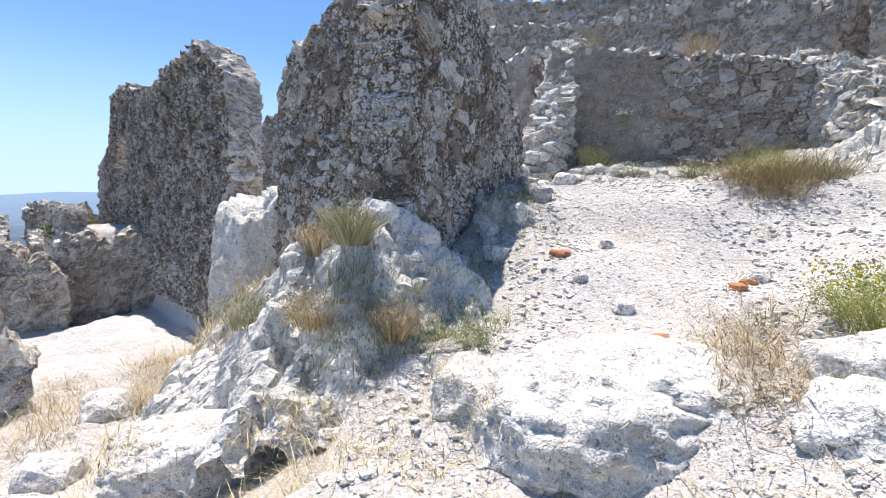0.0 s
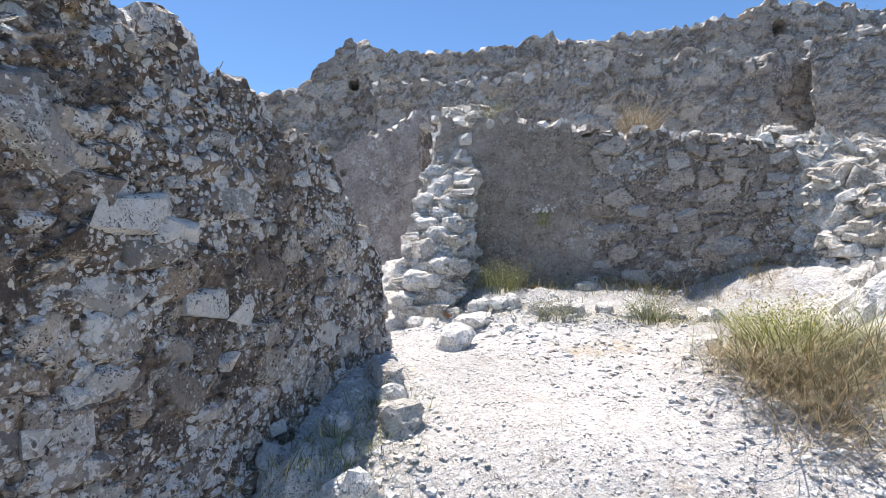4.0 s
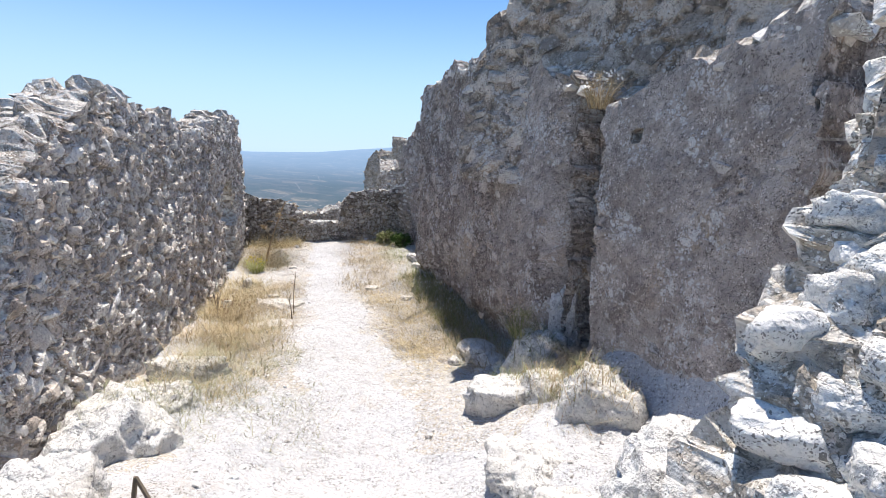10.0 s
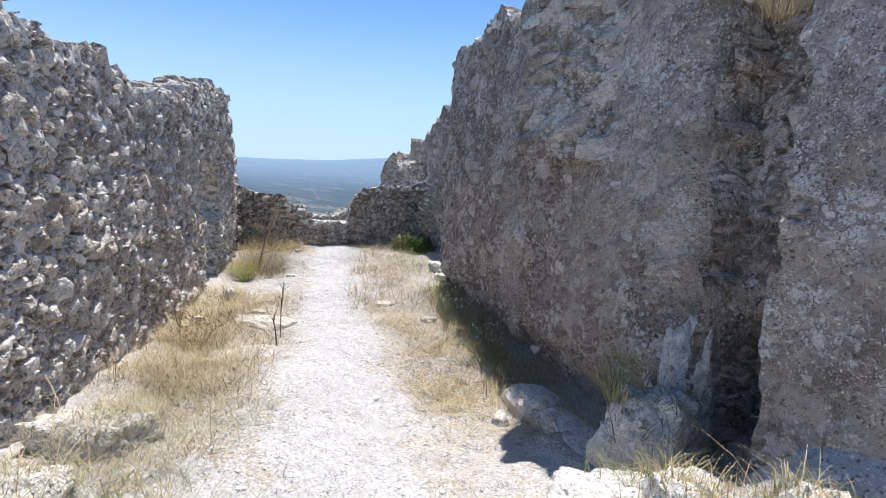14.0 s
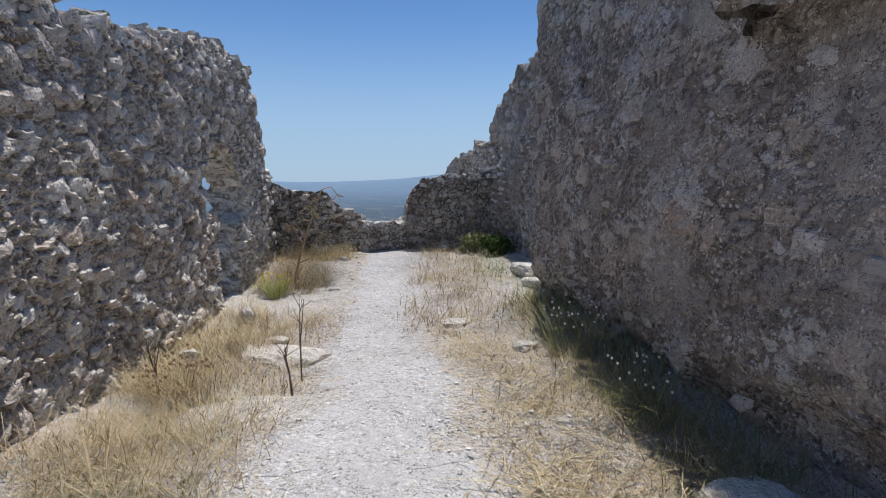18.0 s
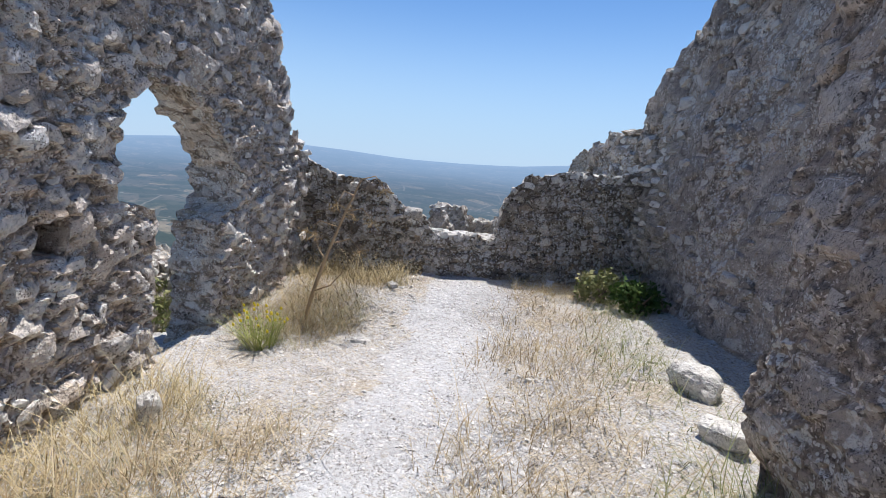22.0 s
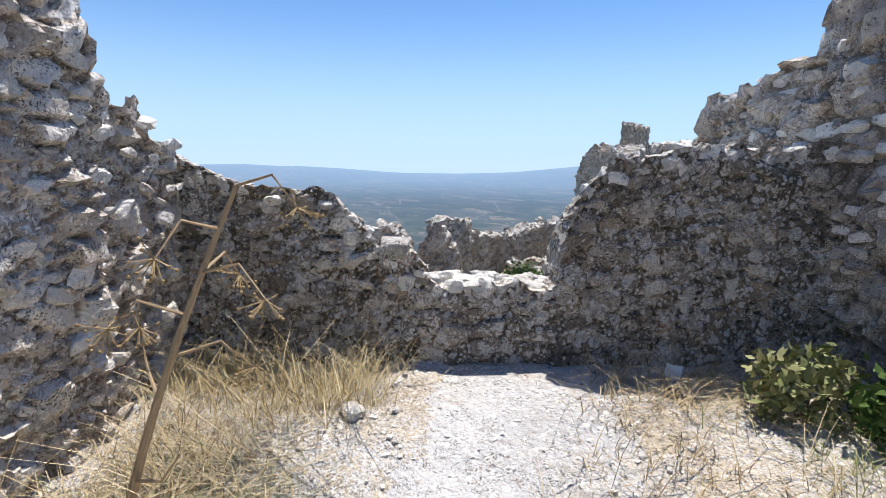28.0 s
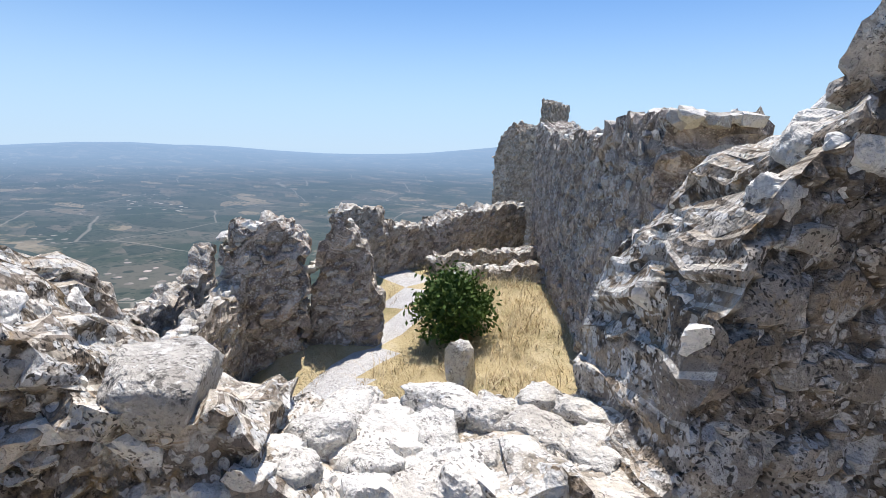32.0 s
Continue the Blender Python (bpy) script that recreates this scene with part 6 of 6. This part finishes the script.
patch("dry_grass", ((0.2, 0.95), (1.3, 0.85), 0.14), 2200, 0.14, STRAW, "short dry grass below the bedrock ledge", 34, lean=1.0)
patch("dry_grass", ((-0.9, 1.7), (0.2, 1.55), 0.3), 2600, 0.14, STRAW, "short dry grass round the stone slab", 35, lean=1.0)
patch("green_weeds", ((-0.1, 2.3), (0.45, 2.7), 0.2), 1500, 0.18, GREEN, "low green and brown herbs below the outcrop", 36, lean=0.9)
patch("green_weeds", ((-0.6, 2.35), (-0.2, 2.2), 0.2), 1300, 0.22, SAGE, "thin grey-green herbs below the outcrop", 37)
patch("dry_grass", ((-1.2, 3.0), (-2.0, 4.6), 0.25), 2200, 0.26, DRY, "rusty dry grass beside the descending path", 38)
patch("dry_grass", ((-2.1, 3.3), (-3.3, 5.4), 0.3), 3400, 0.32, DRY, "rusty dry grass along the descending path", 50)
patch("green_weeds", ((-3.3, 2.2), (-4.4, 4.2), 0.4), 2400, 0.22, SAGE, "grey-green weeds along the descending path", 51)
patch("dry_grass", ((-1.4, 1.0), (-2.6, 2.4), 0.5), 2200, 0.16, STRAW, "short dry grass beside the descending path", 52)
patch("dry_grass", ((-2.6, 2.3), (-3.6, 4.4), 0.25), 1800, 0.26, DRY, "dry grass beside the descending path", 39)
patch("green_weeds", ((-2.1, 1.2), (-1.6, 1.3), 0.2), 1200, 0.16, GREEN, "green weeds between stones", 40)
patch("green_weeds", ((0.25, 3.3), (0.95, 4.7), 0.2), 2200, 0.18, GREEN, "shaded weeds along the wall spur", 41)
patch("dry_grass", ((0.65, 3.2), (1.0, 5.2), 0.2), 1200, 0.10, STRAW, "short dry grass on the gravel", 42)
patch("dry_grass", ((2.2, 7.5), (5.2, 6.4), 0.35), 2600, 0.34, DRY, "tall dry grass on the terrace above", 43, spread=0.05)
patch("green_weeds", ((1.9, 7.6), (5.0, 6.6), 0.3), 1600, 0.26, SAGE, "grey-green weeds on the terrace above", 44)
patch("dry_grass", (rp(-0.1, -0.3), rp(0.9, -0.3), 0.15), 500, 0.3, DRY, "dry flowering tuft above the recess", 45)
patch("dry_grass", ((-10.0, 16.8), (-13.4, 24.0), 2.4), 14000, 0.30, DRY, "golden dry grass covering the courtyard", 46, spread=0.16, width=0.012)
patch("dry_grass", ((-9.6, 17.2), (-12.4, 22.4), 1.6), 7000, 0.26, STRAW, "pale dry grass covering the courtyard", 47, spread=0.16, width=0.012)
patch("green_weeds", ((-12.4, 16.2), (-11.0, 16.6), 0.6), 2200, 0.25, GREEN, "green weeds in the courtyard hollow", 48, spread=0.15, width=0.012)
patch("green_weeds", ((-12.6, 22.0), (-15.0, 22.6), 0.6), 2200, 0.3, SAGE, "grey-green weeds in the courtyard", 49, spread=0.15, width=0.012)


# ---- single plants ----
def tube(points, radii, sides=6):
    """A bmesh tube through points."""
    bm = bmesh.new()
    rings = []
    for k, (p, r) in enumerate(zip(points, radii)):
        d = (Vector(points[min(k + 1, len(points) - 1)]) - Vector(points[max(k - 1, 0)])).normalized()
        a = d.orthogonal().normalized()
        b = d.cross(a)
        rings.append([bm.verts.new(Vector(p) + (a * math.cos(t) + b * math.sin(t)) * r) for t in [6.2832 * q / sides for q in range(sides)]])
    for r0, r1 in zip(rings, rings[1:]):
        for q in range(sides):
            bm.faces.new((r0[q], r0[(q + 1) % sides], r1[(q + 1) % sides], r1[q]))
    bm.faces.new(rings[0][::-1])
    bm.faces.new(rings[-1])
    return bm


def thing(name, x, y, label, category, z=None):
    e = new(name)
    e.location = (x, y, float(surface_z([x], [y])[0]) if z is None else z)
    return tagged(e, label, category)


def leaf_cloud(parent, name, centre, radius, count, size, mat, seed, squash=0.8, label=""):
    """Many small leaves on an uneven crown, denser in clumps."""
    rng = np.random.default_rng(seed)
    m = max(6, count // 60)
    d = rng.normal(0, 1, (m, 3))
    d /= np.linalg.norm(d, axis=1)[:, None]
    hubs = d * (0.35 + 0.6 * rng.random((m, 1)) ** 0.5) * radius * (1, 1, squash)
    k = rng.integers(0, m, count)
    p = hubs[k] + rng.normal(0, radius * 0.17, (count, 3)) + centre
    a, b = rng.normal(0, 1, (count, 3)), rng.normal(0, 1, (count, 3))
    a /= np.linalg.norm(a, axis=1)[:, None]
    b = np.cross(a, b)
    b /= np.linalg.norm(b, axis=1)[:, None]
    s = size * (0.6 + 0.8 * rng.random((count, 1)))
    v = np.stack([p - a * s, p - b * s * 0.45, p + a * s, p + b * s * 0.45], 1).reshape(-1, 3)
    f = np.arange(count * 4).reshape(-1, 4)
    ob = mesh_object(name, v, f, mat, parent)
    return tagged(ob, label or "small leaves", kind="stuff")


def shrub(x, y, radius, tall, mat, label, seed, leaves=2600, leaf=0.03, name="shrub"):
    e = thing(name, x, y, label, "shrub")
    rng = random.Random(seed)
    for k in range(7):
        a = k * 0.9 + rng.random()
        r = radius * rng.uniform(0.3, 0.7)
        pts = [(0, 0, -0.05), (0.3 * r * math.cos(a), 0.3 * r * math.sin(a), tall * 0.3), (r * math.cos(a), r * math.sin(a), tall * rng.uniform(0.6, 0.85))]
        part("branch", tube(pts, (0.02, 0.014, 0.005)), WOOD, e)
    leaf_cloud(e, "foliage", np.array((0, 0, tall * 0.52)), radius, leaves, leaf, mat, seed, squash=tall / (2 * radius))
    return e


shrub(-12.0, 19.65, 0.58, 1.1, LEAF, "round dark green shrub standing in the dry courtyard grass", 3, 5200, 0.045)
shrub(-8.75, 11.4, 0.5, 0.7, GREEN, "green bush growing outside the doorway", 4, 2200, 0.035)
shrub(-14.9, 18.6, 0.35, 0.6, LEAF, "small green bush behind the ruined pier", 5, 1200, 0.04)
shrub(-6.35, 16.15, 0.26, 0.5, GREEN, "green bush growing on the broken masonry", 6, 1400, 0.022)
shrub(-15.6, 16.2, 0.8, 1.0, GREEN, "olive green bush below the ruined wall", 7, 2600, 0.05)
shrub(-6.15, 15.25, 0.24, 0.34, GREEN, "leafy green plant in the shaded corner", 8, 900, 0.03)
shrub(-5.8, 15.35, 0.28, 0.3, LEAF, "dark leafy vine at the foot of the wall", 9, 900, 0.03)


def bloom(parent, name, pts, size, mat, label=""):
    """Small round flower heads as one cluster."""
    vs, fs, base = [], [], 0
    v0, f0 = STONES[3]
    for p in pts:
        vs.append(v0 * size + p)
        fs.append(f0 + base)
        base += len(v0)
    ob = mesh_object(name, np.concatenate(vs), np.concatenate(fs), mat, parent)
    if label:
        ob["label"] = label
    return ob


def flowering(x, y, radius, tall, stems, heads, stem_mat, head_mat, label, seed, size=0.02, z=None, name="wildflower", lean=0.9, width=0.006):
    e = thing(name, x, y, label, "plant", z)
    rng = np.random.default_rng(seed)
    leaf_cloud(e, "leafage", np.array((0, 0, tall * 0.42)), radius * 0.85, int(stems * 5), 0.005 + 0.007 * radius, stem_mat, seed + 40, squash=0.55 * tall / radius)
    stems = max(30, stems // 3)
    r, a = radius * 0.5 * np.sqrt(rng.random(stems)), rng.random(stems) * 6.2832
    ob = blades("foliage", r * np.cos(a), r * np.sin(a), tall, width, lean, stem_mat, "", "", z=np.full(stems, -0.04), seed=seed, parent=e, splay=a + rng.normal(0, 0.5, stems), kind="stuff")
    q, b = radius * np.sqrt(rng.random(heads)), rng.random(heads) * 6.2832
    pts = np.stack([q * np.cos(b), q * np.sin(b), tall * (0.55 + 0.45 * rng.random(heads))], 1)
    tagged(bloom(e, "blossom", pts, size, head_mat), "small round flower heads", kind="stuff")
    return e


flowering(2.2, 1.75, 0.40, 0.32, 1700, 120, BROOM, YELLOW, "feathery green broom bush with tiny yellow flowers", 3, 0.016, name="broom_bush", lean=1.2, width=0.004)
flowering(2.75, 1.7, 0.48, 0.36, 1700, 70, BROOM, YELLOW, "feathery green broom bush with tiny yellow flowers", 4, 0.016, name="broom_bush", lean=1.2, width=0.004)
flowering(3.3, 4.65, 0.38, 0.42, 900, 20, BROOM, YELLOW, "feathery green weed on the gravel slope", 5, 0.012, name="green_bush")
flowering(-7.05, 12.15, 0.22, 0.28, 300, 26, BROOM, YELLOW, "green plant with bright yellow flowers by the doorway", 6, 0.028, name="yellow_flower", width=0.012)
flowering(-0.54, 2.60, 0.20, 0.26, 900, 24, SAGE, WHITE, "grey-green bushy herb growing on the rock", 7, 0.012, name="sage_bush", width=0.009)
flowering(-0.85, 3.02, 0.2, 0.24, 600, 12, DRY, STEM, "dry brown bushy herb growing on the rock", 8, 0.012, name="dry_bush")
flowering(-0.22, 2.28, 0.17, 0.22, 500, 10, DRY, STEM, "green and brown herb below the outcrop", 31, 0.012, name="dry_bush")
flowering(-0.72, 2.35, 0.24, 0.2, 500, 6, DRY, STEM, "tangled dry herb below the outcrop", 32, 0.012, name="dry_bush")
flowering(0.25, 2.15, 0.14, 0.14, 300, 6, SAGE, STEM, "low green herb below the outcrop", 33, 0.012, name="green_bush")
flowering(-1.25, 2.7, 0.26, 0.2, 500, 6, SAGE, STEM, "grey leafless herb beside the outcrop", 34, 0.012, name="dry_bush")
flowering(2.52, 6.82, 0.13, 0.16, 60, 22, GREEN, WHITE, "white-headed wildflowers growing from the wall", 9, 0.026, z=1.83)
flowering(2.35, 6.0, 0.22, 0.2, 260, 26, SAGE, WHITE, "white-flowered herb beside the kerb", 10, 0.02)
flowering(3.1, 5.75, 0.26, 0.26, 420, 40, GREEN, WHITE, "white-flowered herb beside the kerb", 11, 0.02)
flowering(2.05, 6.6, 0.3, 0.3, 360, 22, GREEN, UMBEL, "tangled green weed with dried seed heads", 12, 0.02)
flowering(2.2, 7.35, 0.22, 0.35, 420, 30, SAGE, UMBEL, "thorny dry bush on the terrace wall", 13, 0.015, z=2.85)
flowering(3.55, 6.85, 0.25, 0.38, 500, 20, DRY, STEM, "dry brown bush on the terrace wall", 14, 0.014, z=2.7)
flowering(*rp(0.75, -0.12), 0.18, 0.3, 300, 34, DRY, WHITE, "dry flowering tuft on the wall top", 15, 0.022, z=3.0)
flowering(*rp(1.05, 0.35), 0.2, 0.28, 240, 16, GREEN, STEM, "green weed growing between boulders", 16, 0.015)
flowering(*rp(4.0, 0.35), 0.25, 0.5, 160, 26, GREEN, WHITE, "tall thin weed with white heads beside the wall", 17, 0.018)
flowering(*rp(3.2, 0.3), 0.22, 0.42, 130, 22, GREEN, WHITE, "thin weed with white heads beside the wall", 18, 0.018)
flowering(*lp(1.2, 0.5), 0.28, 0.34, 260, 40, DRY, STEM, "dark dried herb in the grass", 19, 0.03)


def ferula(x, y, lean, tall, label):
    """A dead giant fennel: one bent stalk, bare side twigs, dried umbels."""
    e = thing("dead_fennel", x, y, label, "plant")
    rng = random.Random(8)
    n = 9
    spine = [Vector((lean[0] * (k / n) ** 1.3, lean[1] * (k / n) ** 1.3, tall * k / n)) for k in range(n + 1)]
    part("stalk", tube(spine, [0.019 - 0.010 * k / n for k in range(n + 1)], 8), STEM, e)
    for k, (f, ang, ln) in enumerate(((0.28, 0.2, 0.40), (0.45, 3.2, 0.22), (0.62, 1.2, 0.26), (0.72, 4.0, 0.28), (0.80, 0.4, 0.30), (0.88, 2.4, 0.26), (0.94, 5.2, 0.24), (1.0, 0.9, 0.2))):
        p = spine[int(f * n)]
        d = Vector((math.cos(ang), math.sin(ang), 0.15 if f > 0.5 else 0.35))
        q = p + d * ln * 0.6 + Vector((0, 0, 0.02))
        r = p + d * ln + Vector((0, 0, -0.10 if f > 0.5 else 0.12))
        tw = part("twig", tube([p, q, r], (0.007, 0.005, 0.003), 5), STEM, e)
        if f > 0.4:
            pts = []
            bm = bmesh.new()
            for j in range(16):
                v = Vector((rng.gauss(0, 1), rng.gauss(0, 1), rng.gauss(-0.5, 0.7))).normalized() * rng.uniform(0.06, 0.09)
                t = tube([r, r + v], (0.0025, 0.0015), 3)
                me = bpy.data.meshes.new("ray")
                t.to_mesh(me)
                t.free()
                bm.from_mesh(me)
                bpy.data.meshes.remove(me)
                bmesh.ops.create_icosphere(bm, subdivisions=1, radius=0.007, matrix=Matrix.Translation(r + v))
            tagged(part("umbel", bm, UMBEL, e), "dried brown seed head", kind="stuff")
    return e


ferula(-7.35, 12.64, (0.16, 0.40), 1.3, "dead brown fennel stalk with dried seed heads")


def sapling(x, y, tall, stems, label, seed, name="sapling"):
    e = thing(name, x, y, label, "plant")
    rng = random.Random(seed)
    for k in range(stems):
        a = rng.random() * 6.28
        r = tall * rng.uniform(0.06, 0.2)
        pts = [Vector((0.01 * k, 0, -0.03)), Vector((r * 0.2 * math.cos(a), r * 0.2 * math.sin(a), tall * 0.45)), Vector((r * math.cos(a), r * math.sin(a), tall * rng.uniform(0.8, 1.0)))]
        part("stem", tube(pts, (0.006, 0.0045, 0.002), 5), WOOD, e)
        for j in range(3):
            b = pts[1].lerp(pts[2], rng.uniform(0.2, 0.9))
            part("twig", tube([b, b + Vector((rng.uniform(-0.08, 0.08), rng.uniform(-0.08, 0.08), rng.uniform(0.05, 0.14)))], (0.003, 0.0015), 4), WOOD, e)
    return e


sapling(-4.5, 10.72, 0.72, 2, "bare thin double-stemmed sapling beside the path", 4)
sapling(-4.3, 10.5, 0.35, 3, "bare thin twigs beside the path", 6, "dry_twigs")
sapling(-5.3, 10.0, 0.4, 4, "bare grey twigs in dry grass", 7, "dry_twigs")
# crossed bare sticks stuck in the rubble
st = thing("crossed_sticks", -0.66, 6.33, "two bare brown sticks leaning against each other", "sticks", 1.24)
part("stick", tube([(0, 0, 0), (-0.02, -0.04, -0.32)], (0.009, 0.011)), WOOD, st)
part("stick", tube([(0, 0, 0), (0.14, 0.02, -0.16), (0.25, 0.05, -0.30)], (0.009, 0.01, 0.01)), WOOD, st)
# scrap of paper by the end wall
bm = bmesh.new()
bmesh.ops.create_grid(bm, x_segments=5, y_segments=5, size=0.04)
for v in bm.verts:
    v.co.z = 0.03 * noise.noise(v.co * 14) + 0.25 * v.co.x * v.co.x / 0.04
bmesh.ops.solidify(bm, geom=bm.faces[:], thickness=0.002)
me = bpy.data.meshes.new("paper_scrap")
bm.to_mesh(me)
bm.free()
me.materials.append(PAPER)
paper = new("paper_scrap", me)
paper.matrix_basis = pose(*ep(2.75, 0.16), 0.36, 50, 10, 30)
tagged(paper, "crumpled white paper scrap in dry grass", "litter")
# standing stone in the courtyard
rock(-10.5, 18.05, (0.17, 0.15, 0.36), 20, -1.05, seed=201, detail=3, label="upright pale stone post in the courtyard", name="stone_post", category="stone")
